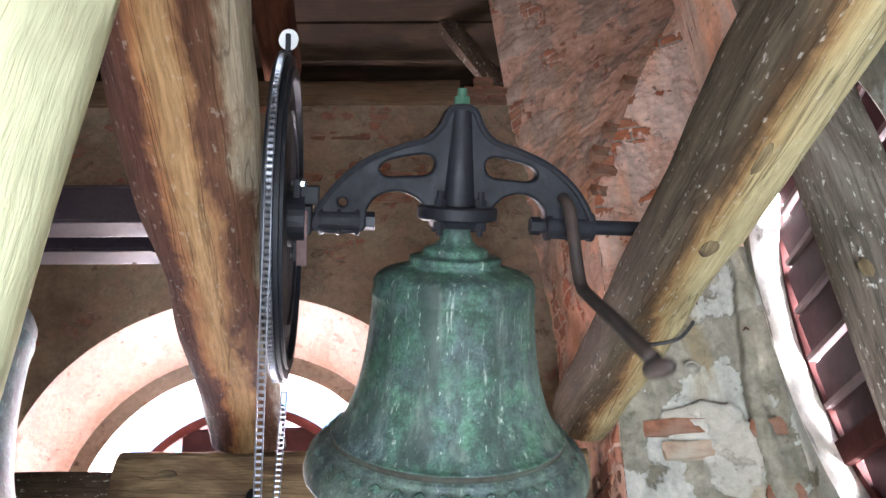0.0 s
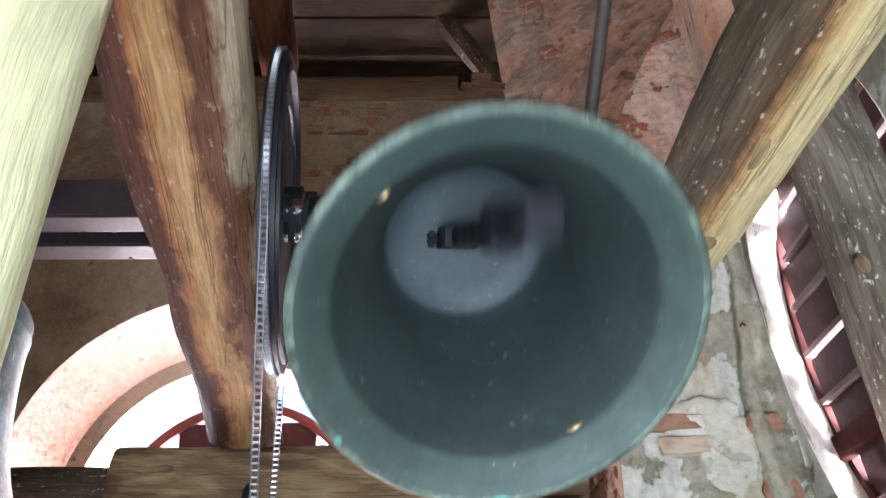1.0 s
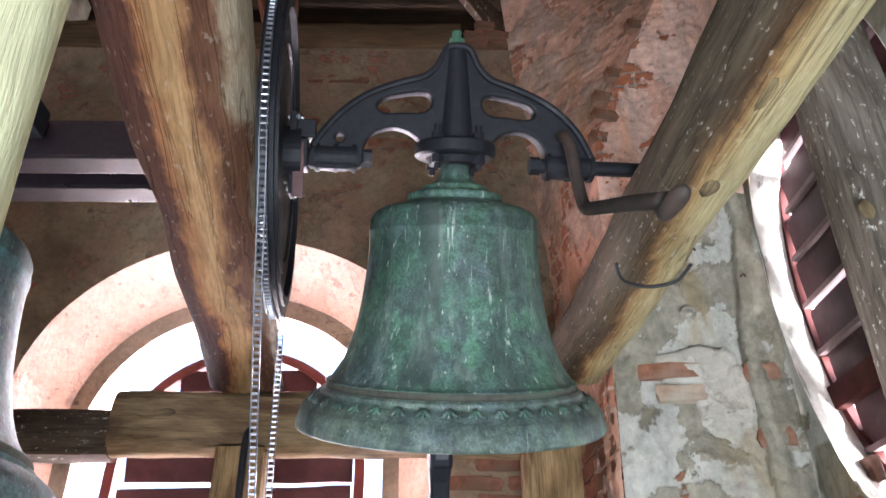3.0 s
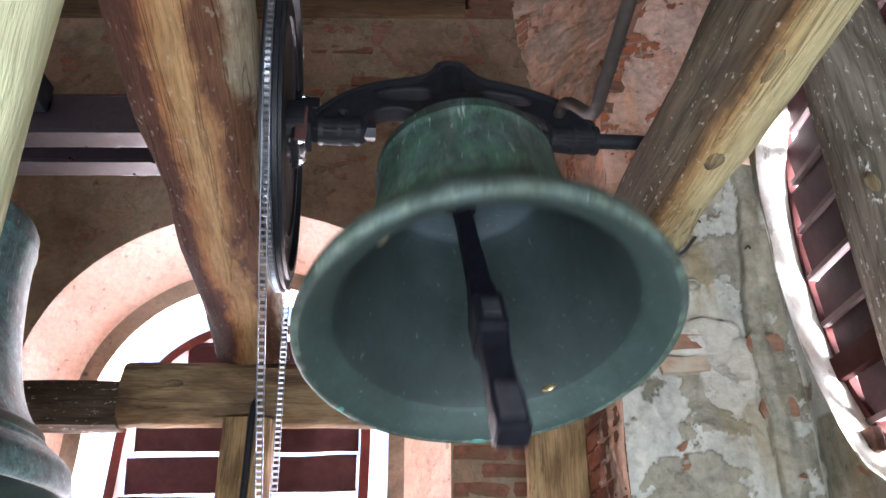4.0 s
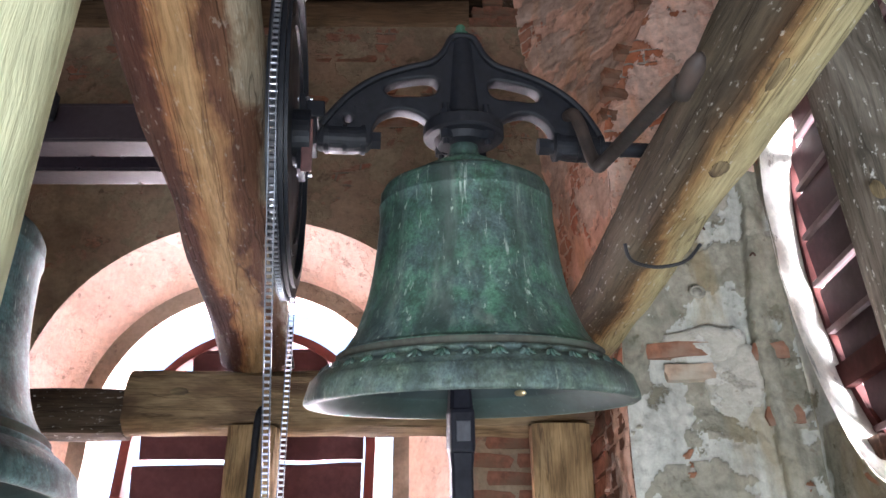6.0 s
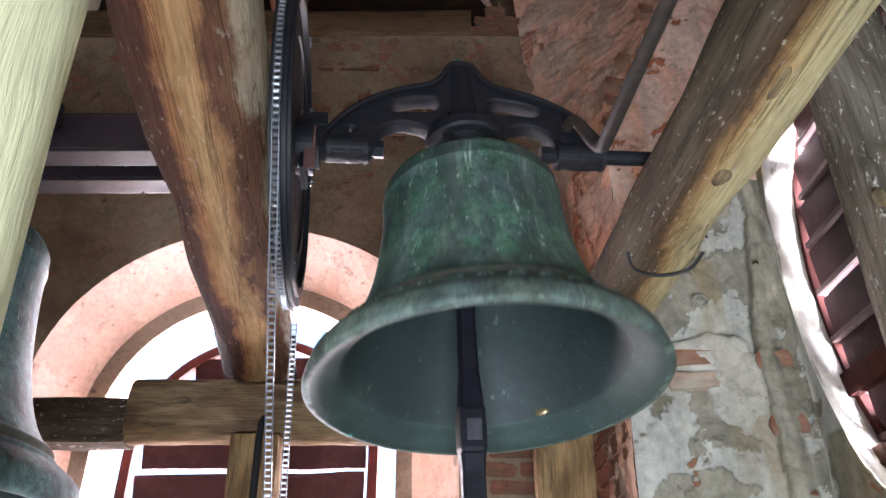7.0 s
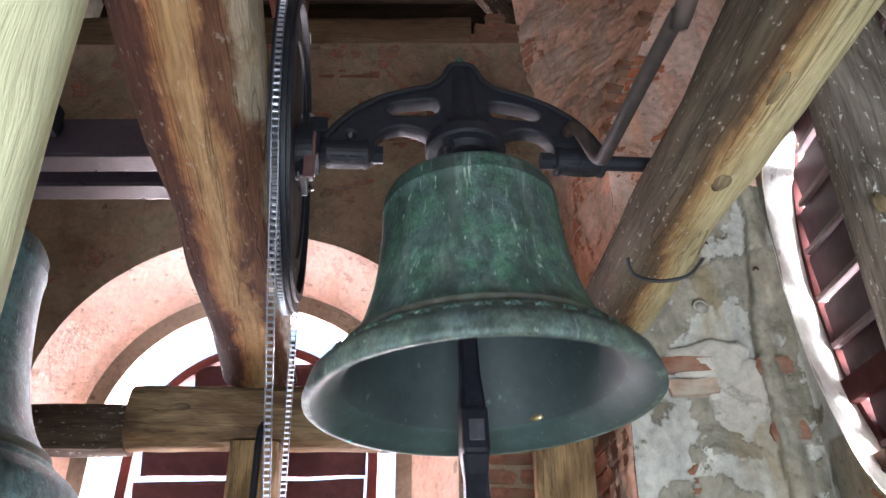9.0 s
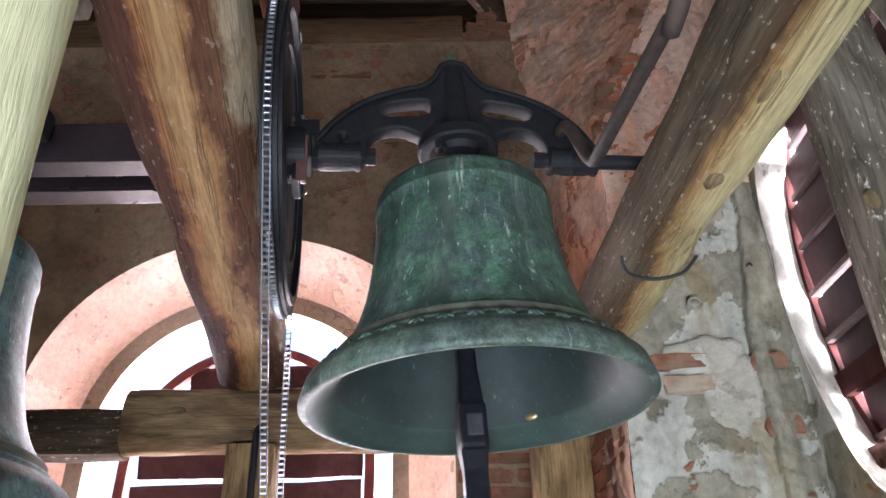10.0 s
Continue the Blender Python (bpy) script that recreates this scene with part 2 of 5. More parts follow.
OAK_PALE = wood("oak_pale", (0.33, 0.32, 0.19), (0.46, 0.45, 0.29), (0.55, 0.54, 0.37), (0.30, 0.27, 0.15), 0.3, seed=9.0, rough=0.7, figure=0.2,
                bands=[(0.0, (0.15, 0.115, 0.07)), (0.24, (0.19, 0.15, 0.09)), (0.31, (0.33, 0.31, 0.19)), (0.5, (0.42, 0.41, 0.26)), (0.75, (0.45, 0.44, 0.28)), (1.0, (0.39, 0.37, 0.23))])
OAK_SMOKED = wood("oak_smoked", (0.075, 0.052, 0.038), (0.12, 0.088, 0.065), (0.17, 0.13, 0.10), (0.05, 0.035, 0.026), 0.4, seed=27.0, specks=0.8)
OAK_GREY = wood("oak_grey", (0.10, 0.085, 0.065), (0.17, 0.145, 0.115), (0.25, 0.22, 0.18), (0.05, 0.04, 0.03), 0.4, seed=13.0, specks=0.8)
OAK_TIE = wood("oak_tie", (0.15, 0.095, 0.05), (0.27, 0.185, 0.105), (0.39, 0.28, 0.165), (0.10, 0.062, 0.04), 0.4, seed=17.0, relief=0.7)
OAK_POST = wood("oak_post", (0.17, 0.105, 0.052), (0.31, 0.20, 0.10), (0.42, 0.29, 0.155), (0.10, 0.06, 0.035), 0.2, seed=21.0)
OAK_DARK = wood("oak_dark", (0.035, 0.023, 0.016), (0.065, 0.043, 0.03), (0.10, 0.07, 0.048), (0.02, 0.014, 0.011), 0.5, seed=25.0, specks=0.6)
OAK_RED = wood("oak_red", (0.055, 0.02, 0.013), (0.09, 0.034, 0.02), (0.13, 0.053, 0.03), (0.05, 0.02, 0.014), 0.4, seed=29.0)
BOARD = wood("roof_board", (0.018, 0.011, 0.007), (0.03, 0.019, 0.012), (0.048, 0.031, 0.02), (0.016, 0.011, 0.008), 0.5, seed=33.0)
PLATE = wood("wall_plate_wood", (0.09, 0.056, 0.034), (0.14, 0.088, 0.052), (0.20, 0.13, 0.08), (0.12, 0.07, 0.04), 0.3, seed=37.0)

WALL_BACK = masonry("wall_back_plaster", (0.31, 0.24, 0.165), (0.21, 0.155, 0.105), (0.30, 0.13, 0.085), (0.26, 0.15, 0.105), 0.26, stained=0.55, stain=(0.13, 0.085, 0.058), blotch=(0.28, 0.175, 0.125), mortar=(0.22, 0.17, 0.13))
WALL_RED = masonry("wall_red_brick", (0.50, 0.36, 0.29), (0.36, 0.235, 0.185), (0.42, 0.16, 0.10), (0.38, 0.19, 0.13), 0.36, stained=0.6, stain=(0.25, 0.15, 0.11), blotch=(0.60, 0.34, 0.25), mortar=(0.52, 0.36, 0.28), layered=True)
WALL_PINK = masonry("wall_pink_plaster", (0.82, 0.56, 0.46), (0.76, 0.47, 0.37), (0.55, 0.19, 0.10), (0.52, 0.23, 0.14), 0.15, stained=0.15, stain=(0.52, 0.34, 0.27), blotch=(0.86, 0.66, 0.57), layered=True)
WALL_PIER = masonry("wall_pier_plaster", (0.38, 0.35, 0.28), (0.21, 0.20, 0.155), (0.33, 0.15, 0.085), (0.29, 0.17, 0.11), 0.17, stained=0.6, stain=(0.19, 0.165, 0.115), blotch=(0.52, 0.52, 0.47), layered=True)
WALL_PATCH = masonry("mortar_patch_plaster", (0.50, 0.47, 0.40), (0.42, 0.40, 0.34), (0.40, 0.2, 0.12), (0.36, 0.2, 0.12), 0.1, stained=0.2, stain=(0.32, 0.29, 0.23), blotch=(0.58, 0.57, 0.52))
WALL_PLAIN = masonry("wall_far_plaster", (0.45, 0.40, 0.32), (0.36, 0.31, 0.24), (0.42, 0.17, 0.09), (0.36, 0.2, 0.12), 0.2)
REVEAL_PINK = masonry("reveal_plaster", (0.80, 0.60, 0.52), (0.74, 0.51, 0.43), (0.58, 0.34, 0.24), (0.56, 0.38, 0.29), 0.08, stained=0.2, stain=(0.58, 0.40, 0.33), blotch=(0.84, 0.68, 0.60), mortar=(0.6, 0.5, 0.42))
REVEAL_WHITE = masonry("reveal_limewash", (0.82, 0.78, 0.72), (0.74, 0.68, 0.60), (0.62, 0.42, 0.33), (0.6, 0.42, 0.33), 0.06, stained=0.05)
BAND = masonry("arch_band_plaster", (0.42, 0.33, 0.26), (0.34, 0.26, 0.2), (0.42, 0.2, 0.13), (0.40, 0.22, 0.14), 0.12, stained=0.4)
BRICK = plain("old_brick", (0.23, 0.105, 0.064), 0.9, vary=0.4, scale=24, relief=0.6, second=(0.25, 0.17, 0.125), spec=0.1)
MORTAR = plain("lime_mortar", (0.27, 0.255, 0.21), 0.95, vary=0.3, scale=30, relief=0.5, spec=0.1)

BRONZE = patina("green_bronze", (0.042, 0.066, 0.056), (0.056, 0.130, 0.086), (0.125, 0.24, 0.175), (0.44, 0.51, 0.45), 0.85)
BRONZE_BOW = patina("weathered_sound_bow", (0.062, 0.085, 0.068), (0.095, 0.140, 0.108), (0.175, 0.22, 0.175), (0.42, 0.46, 0.39), 0.6)
# bluer, smoother bronze inside; tones lowered so the colour also holds the shade
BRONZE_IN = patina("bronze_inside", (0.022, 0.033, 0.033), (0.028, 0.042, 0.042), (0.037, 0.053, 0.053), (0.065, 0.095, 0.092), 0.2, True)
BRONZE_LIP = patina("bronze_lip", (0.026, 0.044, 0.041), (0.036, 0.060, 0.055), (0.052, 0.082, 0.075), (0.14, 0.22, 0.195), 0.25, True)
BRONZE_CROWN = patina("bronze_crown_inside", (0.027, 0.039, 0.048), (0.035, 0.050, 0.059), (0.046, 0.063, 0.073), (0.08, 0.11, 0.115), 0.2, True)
BRONZE_BLUE = patina("blue_green_bronze", (0.038, 0.075, 0.078), (0.06, 0.135, 0.135), (0.11, 0.21, 0.205), (0.36, 0.48, 0.46), 0.6)
CAST_IRON = plain("black_cast_iron", (0.010, 0.0105, 0.014), 0.6, 0.0, 0.35, 45, 0.5, spec=0.28)
STEEL_DARK = plain("painted_steel", (0.012, 0.013, 0.017), 0.52, 0.1, 0.2, 30, 0.1, spec=0.28)
GIRDER = plain("black_girder_steel", (0.019, 0.013, 0.017), 0.36, 0.1, 0.4, 60, 0.2, spec=0.6)
CHAIN = plain("chain_steel", (0.085, 0.09, 0.105), 0.42, 0.6, 0.2, 60, 0.05)
CHAIN_PIN = plain("chain_pin_steel", (0.30, 0.31, 0.34), 0.35, 1.0, 0.2, 60, 0.05)
ZINC = plain("zinc_bolt", (0.42, 0.43, 0.46), 0.28, 1.0, 0.15, 80, 0.05)
LEVER_IRON = plain("rusty_lever_iron", (0.034, 0.026, 0.023), 0.65, 0.1, 0.35, 40, 0.35, second=(0.06, 0.04, 0.032))
CLAPPER_IRON = plain("clapper_iron", (0.008, 0.008, 0.012), 0.5, 0.0, 0.35, 50, 0.3, spec=0.12)
WORN = plain("worn_steel", (0.035, 0.035, 0.042), 0.6, 0.2, 0.3, 40, 0.1)
LOUVRE = plain("red_louvre_paint", (0.046, 0.019, 0.021), 0.6, 0.0, 0.25, 25, 0.2, second=(0.033, 0.014, 0.016), spec=0.08)
# slat edge paint lightened to stand for light catching it
LOUVRE_LIT_EDGE = plain("lit_louvre_edge", (0.10, 0.06, 0.06), 0.8, 0.0, 0.2, 25, 0.2)
LOUVRE_FRAME = plain("red_frame_paint", (0.060, 0.017, 0.015), 0.65, 0.0, 0.25, 25, 0.2, second=(0.042, 0.014, 0.013), spec=0.05)
# band above the sound bow, its shadow put into the colour
GROOVE_SHADE = plain("groove_shade", (0.045, 0.044, 0.034), 0.9, 0.0, 0.4, 40, 0.3, second=(0.06, 0.075, 0.058))
BRICK_DULL = plain("sooty_brick", (0.19, 0.085, 0.055), 0.9, vary=0.4, scale=24, relief=0.6, second=(0.14, 0.09, 0.06), spec=0.1)
BRICK_PALE = plain("washed_brick", (0.36, 0.26, 0.19), 0.9, vary=0.3, scale=24, relief=0.5, second=(0.40, 0.36, 0.29), spec=0.1)
PRIMER = plain("red_primer", (0.15, 0.075, 0.07), 0.55, 0.0, 0.3, 30, 0.2, second=(0.08, 0.04, 0.04))
RUST = plain("rusted_iron", (0.10, 0.045, 0.03), 0.8, 0.2, 0.4, 50, 0.5)
WHITE_DISC = plain("white_enamel", (0.85, 0.86, 0.86), 0.3, 0.0, 0.04, 20, 0.02)
VERDIGRIS = plain("verdigris_nut", (0.045, 0.11, 0.07), 0.6, 0.2, 0.35, 40, 0.3)
TURQUOISE = plain("bright_verdigris", (0.10, 0.30, 0.25), 0.8, 0.0, 0.3, 60, 0.3, second=(0.06, 0.16, 0.13), spec=0.2)
CABLE = plain("black_cable", (0.02, 0.02, 0.022), 0.5, 0.0, 0.2, 30, 0.05)
GROUND = plain("ground_paving", (0.34, 0.31, 0.25), 0.9, 0.0, 0.3, 0.6, 0.2, second=(0.2, 0.24, 0.11))
# floor stays out of view; pale tones chosen to bounce light at the timbers
FLOOR_WOOD = wood("floor_wood", (0.30, 0.25, 0.19), (0.42, 0.36, 0.28), (0.52, 0.45, 0.36), seed=41.0)


# ---------------------------------------------------------------- mesh helpers
def mesh_of(name, bm, material, smooth=False):
    bmesh.ops.recalc_face_normals(bm, faces=bm.faces[:])
    me = bpy.data.meshes.new(name)
    bm.to_mesh(me)
    bm.free()
    for m in material if isinstance(material, (list, tuple)) else (material,):
        me.materials.append(m)
    if smooth:
        me.shade_smooth()
    return me


def part(name, bm, material, parent, label="", smooth=False, m=None):
    ob = new(name, mesh_of(name, bm, material, smooth))
    ob.parent = parent
    if m is not None:
        ob.matrix_basis = m
    return tagged(ob, label)


def thing(name, bm, material, label, category, group="", kind="", smooth=False, m=None):
    ob = new(name, mesh_of(name, bm, material, smooth) if bm else None)
    if m is not None:
        ob.matrix_basis = m
    return tagged(ob, label, category, group, kind)


def grid(bm, rows, closed=False, cap=False, mat=0):
    """Faces between rows of points of equal length."""
    vs = [[bm.verts.new(p) for p in row] for row in rows]
    n = len(vs[0])
    for a, b in zip(vs, vs[1:]):
        for k in range(n if closed else n - 1):
            f = bm.faces.new((a[k], a[(k + 1) % n], b[(k + 1) % n], b[k]))
            f.material_index = mat
    if cap:
        for row in (vs[0][::-1], vs[-1]):
            f = bm.faces.new(row)
            f.material_index = mat
    return vs


def box(bm, lo, hi, bevel=0.0, m=None):
    made = bmesh.ops.create_cube(bm, size=1.0)["verts"]
    c = [(a + b) / 2 for a, b in zip(lo, hi)]
    s = [abs(b - a) for a, b in zip(lo, hi)]
    for v in made:
        v.co = Vector([c[k] + v.co[k] * s[k] for k in range(3)])
    if bevel:
        edges = list({e for v in made for e in v.link_edges})
        made = bmesh.ops.bevel(bm, geom=edges, offset=bevel, segments=2, affect="EDGES", profile=0.6)["verts"]
    if m is not None:
        bmesh.ops.transform(bm, matrix=m, verts=list(set(made)))


def rod(bm, a, b, r, n=14, r2=None):
    a, b = Vector(a), Vector(b)
    m = Matrix.Translation((a + b) / 2) @ (b - a).to_track_quat("Z", "Y").to_matrix().to_4x4()
    bmesh.ops.create_cone(bm, cap_ends=True, segments=n, radius1=r, radius2=r if r2 is None else r2, depth=(b - a).length, matrix=m)


def tube(bm, pts, r, n=10):
    pts = [Vector(p) for p in pts]
    rows = []
    side = None
    for k, p in enumerate(pts):
        d = (pts[min(k + 1, len(pts) - 1)] - pts[max(k - 1, 0)]).normalized()
        side = d.orthogonal().normalized() if side is None else (side - d * side.dot(d)).normalized()
        up = d.cross(side)
        rr = r[k] if isinstance(r, (list, tuple)) else r
        rows.append([p + (side * math.cos(a) + up * math.sin(a)) * rr for a in (2 * math.pi * i / n for i in range(n))])
    grid(bm, rows, closed=True, cap=True)


def smooth_line(pts, steps=6, closed=False):
    pts = [Vector(p) for p in pts]
    n = len(pts)
    out = []
    for i in range(n if closed else n - 1):
        p = [pts[(i + k) % n] if closed else pts[min(max(i + k, 0), n - 1)] for k in (-1, 0, 1, 2)]
        for s in range(steps):
            t = s / steps
            out.append(0.5 * (2 * p[1] + (p[2] - p[0]) * t + (2 * p[0] - 5 * p[1] + 4 * p[2] - p[3]) * t * t + (3 * p[1] - p[0] - 3 * p[2] + p[3]) * t ** 3))
    if not closed:
        out.append(pts[-1])
    return out


def lathe(bm, profile, n=96, mat=0):
    """profile: (radius, z) from the top down the outside and up the inside."""
    grid(bm, [[(r * math.cos(2 * math.pi * k / n), r * math.sin(2 * math.pi * k / n), z) for k in range(n)] for r, z in profile], closed=True, mat=mat)


def axis_pose(p0, p1, up=(0, 0, 1)):
    """A pose at p0 whose x points to p1."""
    p0, p1 = Vector(p0), Vector(p1)
    x = (p1 - p0).normalized()
    y = Vector(up).cross(x).normalized()
    z = x.cross(y)
    m = Matrix((x, y, z)).transposed().to_4x4()
    m.translation = p0
    return m


def timber(bm, length, w, h, wane=0.018, wob=0.012, seed=0.0, step=0.06, taper=1.0):
    """A hewn beam along x, its section centred on the axis, with worn edges and uneven faces."""
    n = max(2, int(length / step))
    rows = []
    for i in range(n + 1):
        x = length * i / n
        k = 1 + (taper - 1) * i / n
        row = []
        for j in range(24):
            a = 2 * math.pi * (j + 0.5) / 24
            c, s = math.cos(a), math.sin(a)
            q = 5.0
            e = 1 / (abs(c) ** q + abs(s) ** q) ** (1 / q)
            p = Vector((x, c * e * w * k / 2, s * e * h * k / 2))
            d = noise.noise(Vector((x * 1.7 + seed, c * 1.3 + seed, s * 1.3))) * wob + noise.noise(Vector((x * 7 + seed, c * 3, s * 3 + seed))) * wob * 0.35
            corner = max(0.0, abs(c * s) * 2 - 0.55)
            d -= corner * wane * (1 + 1.6 * noise.noise(Vector((x * 2.3, a * 2, seed))))
            p.y += c * d
            p.z += s * d
            row.append(p)
        rows.append(row)
    grid(bm, rows, closed=True, cap=True)


def beam(name, p0, p1, w, h, material, label, category="beam", group="", seed=0.0, wane=0.018, wob=0.012, up=(0, 0, 1), taper=1.0, kind=""):
    p0, p1 = Vector(p0) + Vector((0, 0, Z0)), Vector(p1) + Vector((0, 0, Z0))
    bm = bmesh.new()
    timber(bm, (p1 - p0).length, w, h, wane, wob, seed, taper=taper)
    ob = thing(name, bm, material, label, category, group, kind, smooth=True, m=axis_pose(p0, p1, up))
    ob.data.set_sharp_from_angle(angle=radians(38))
    return ob


def rough(p, amount, scale=2.2):
    return noise.noise(Vector(p) * scale) * amount + noise.noise(Vector(p) * scale * 3.7) * amount * 0.45 + noise.noise(Vector(p) * scale * 11) * amount * 0.2


# ---------------------------------------------------------------- the tower room
def arch(c, zc, a, b, sill, low=0.0, n=48, m=20):
    """An arched opening's edge, (across, up), from the lower start round to the lower end.
    low: half the height of an oval whose sides draw in below the springing."""
    def half(z):
        return a * math.sqrt(max(0.02, 1 - ((zc - z) / low) ** 2)) if low else a

    side = [sill + (zc - sill) * k / m for k in range(m)]
    out = [(c - half(z), z) for z in side]
    out += [(c - a * math.cos(math.pi * k / n), zc + b * math.sin(math.pi * k / n)) for k in range(n + 1)]
    return out + [(c + half(z), z) for z in side[::-1]]


def to_frame(pts, c, zc, lo, hi, top):
    """For each point of an arch the point straight out from it on the wall's outer edge."""
    out = []
    for x, z in pts:
        if z <= zc + 1e-6:
            out.append((lo if x < c else hi, z))
            continue
        dx, dz = x - c, z - zc
        k = (top - zc) / dz
        if abs(dx) > 1e-9:
            k = min(k, ((hi if dx > 0 else lo) - c) / dx)
        out.append((c + dx * k, zc + dz * k))
    return out


def arched_wall(name, place, c, zc, a, b, sill, lo, hi, bottom, top, material, label, steps=40, relief=0.02, low=0.0):
    """place(across, up, out) gives the world point. One wall face with its arched opening."""
    bm = bmesh.new()
    inner = arch(c, zc, a, b, sill, low)
    outer = to_frame(inner, c, zc, lo, hi, top)
    rows = []
    for i in range(steps + 1):
        k = (i / steps) ** 1.4
        row = []
        for p, q in zip(inner, outer):
            x, z = p[0] + (q[0] - p[0]) * k, p[1] + (q[1] - p[1]) * k
            row.append(place(x, z, rough((x, z, 3.0), relief) * (1 if 0 < i < steps else 0.3) * min(1.0, (z - sill) / 0.06)))
        rows.append(row)
    grid(bm, rows)
    low = []
    for j in range(9):
        z = bottom + (sill - bottom) * j / 8
        low.append([place(lo + (hi - lo) * k / 20, z, 0) for k in range(21)])
    grid(bm, low)
    # the two upper corners that the rays leave open
    for side in (lo, hi):
        k = min(range(len(outer)), key=lambda i: abs(outer[i][0] - side) + abs(outer[i][1] - top))
        p = outer[k]
        near = outer[k + (1 if (side == lo) == (abs(p[0] - side) < 1e-6) else -1)]
        f = [bm.verts.new(place(*p, 0)), bm.verts.new(place(side, top, 0)), bm.verts.new(place(*near, 0))]
        bm.faces.new(f)
    ob = thing(name, bm, material, label, "wall", kind="structure", smooth=True)
    return ob


def reveal(parent, name, place, rings, material, relief=0.012, cuts=5):
    """The arched lining between rings (c, zc, a, b, sill, out, low)."""
    bm = bmesh.new()
    rows = []
    for r0, r1 in zip(rings, rings[1:]):
        for i in range(cuts):
            k = i / cuts
            r = [p + (q - p) * k for p, q in zip(r0, r1)]
            rows.append((r, 0.4 if i == 0 else 1.0))
    rows.append((rings[-1], 0.4))
    out = []
    for r, w in rows:
        pts = arch(*r[:5], r[6] if len(r) > 6 else 0.0)
        out.append([place(x + rough((x, z, r[5] * 3), relief) * w, z + rough((z, x, r[5] * 3 + 5), relief) * w, r[5]) for x, z in pts])
    grid(bm, out)
    return part(name, bm, material, parent, smooth=True)


def back(x, z, out):
    return Vector((x, 3.32 + out, z + Z0))


def right(y, z, out):
    return Vector((1.28 + out, y, z + Z0))


wall_back = arched_wall("wall_back", back, -0.975, 1.12, 1.015, 0.87, -0.2, -2.75, 0.75, -1.7, 3.36, WALL_BACK, "brown stained plaster wall with patches of bare brick")
reveal(wall_back, "splayed_reveal", back, [(-0.975, 1.12, 1.015, 0.87, -0.2, 0.0), (-1.01, 1.06, 0.83, 0.75, -0.2, 0.30)], REVEAL_PINK)
reveal(wall_back, "arch_band", back, [(-1.01, 1.06, 0.83, 0.75, -0.2, 0.30), (-1.01, 1.03, 0.75, 0.69, -0.2, 0.315)], BAND, 0.01, 3)
reveal(wall_back, "outer_reveal", back, [(-1.01, 1.03, 0.75, 0.69, -0.2, 0.315), (-1.02, 0.98, 0.80, 0.76, -0.25, 0.62)], REVEAL_PINK)
wall_right = arched_wall("wall_right", right, 2.04, 1.40, 0.515, 0.75, 0.42, -1.9, 2.565, -1.7, 4.6, [WALL_PIER, WALL_PINK], "grey flaking lime plaster wall round the louvred oval", low=1.03)
for f in wall_right.data.polygons:
    if f.center.z > Z0 + 2.25 + rough(f.center, 0.25):
        f.material_index = 1
for key, seed in (("coat", 3.0), ("bare", 40.0)):
    layer_at = [noise.fractal(v.co * 4.2 + Vector((seed, 0, 0)), 0.75, 2.1, 7) * 8 + (0.5 if key == "coat" else -5.0) for v in wall_right.data.vertices]
    wall_right.data.attributes.new(key, "FLOAT", "POINT").data.foreach_set("value", np.clip(np.array(layer_at, dtype=np.float32), 0, 1))

reveal(wall_right, "outer_reveal", right, [(2.04, 1.40, 0.515, 0.75, 0.42, 0.0, 1.03), (2.04, 1.39, 0.60, 0.86, 0.36, 0.10, 1.08), (2.04, 1.38, 0.79, 1.10, 0.30, 0.40, 1.16)], REVEAL_WHITE, 0.022)


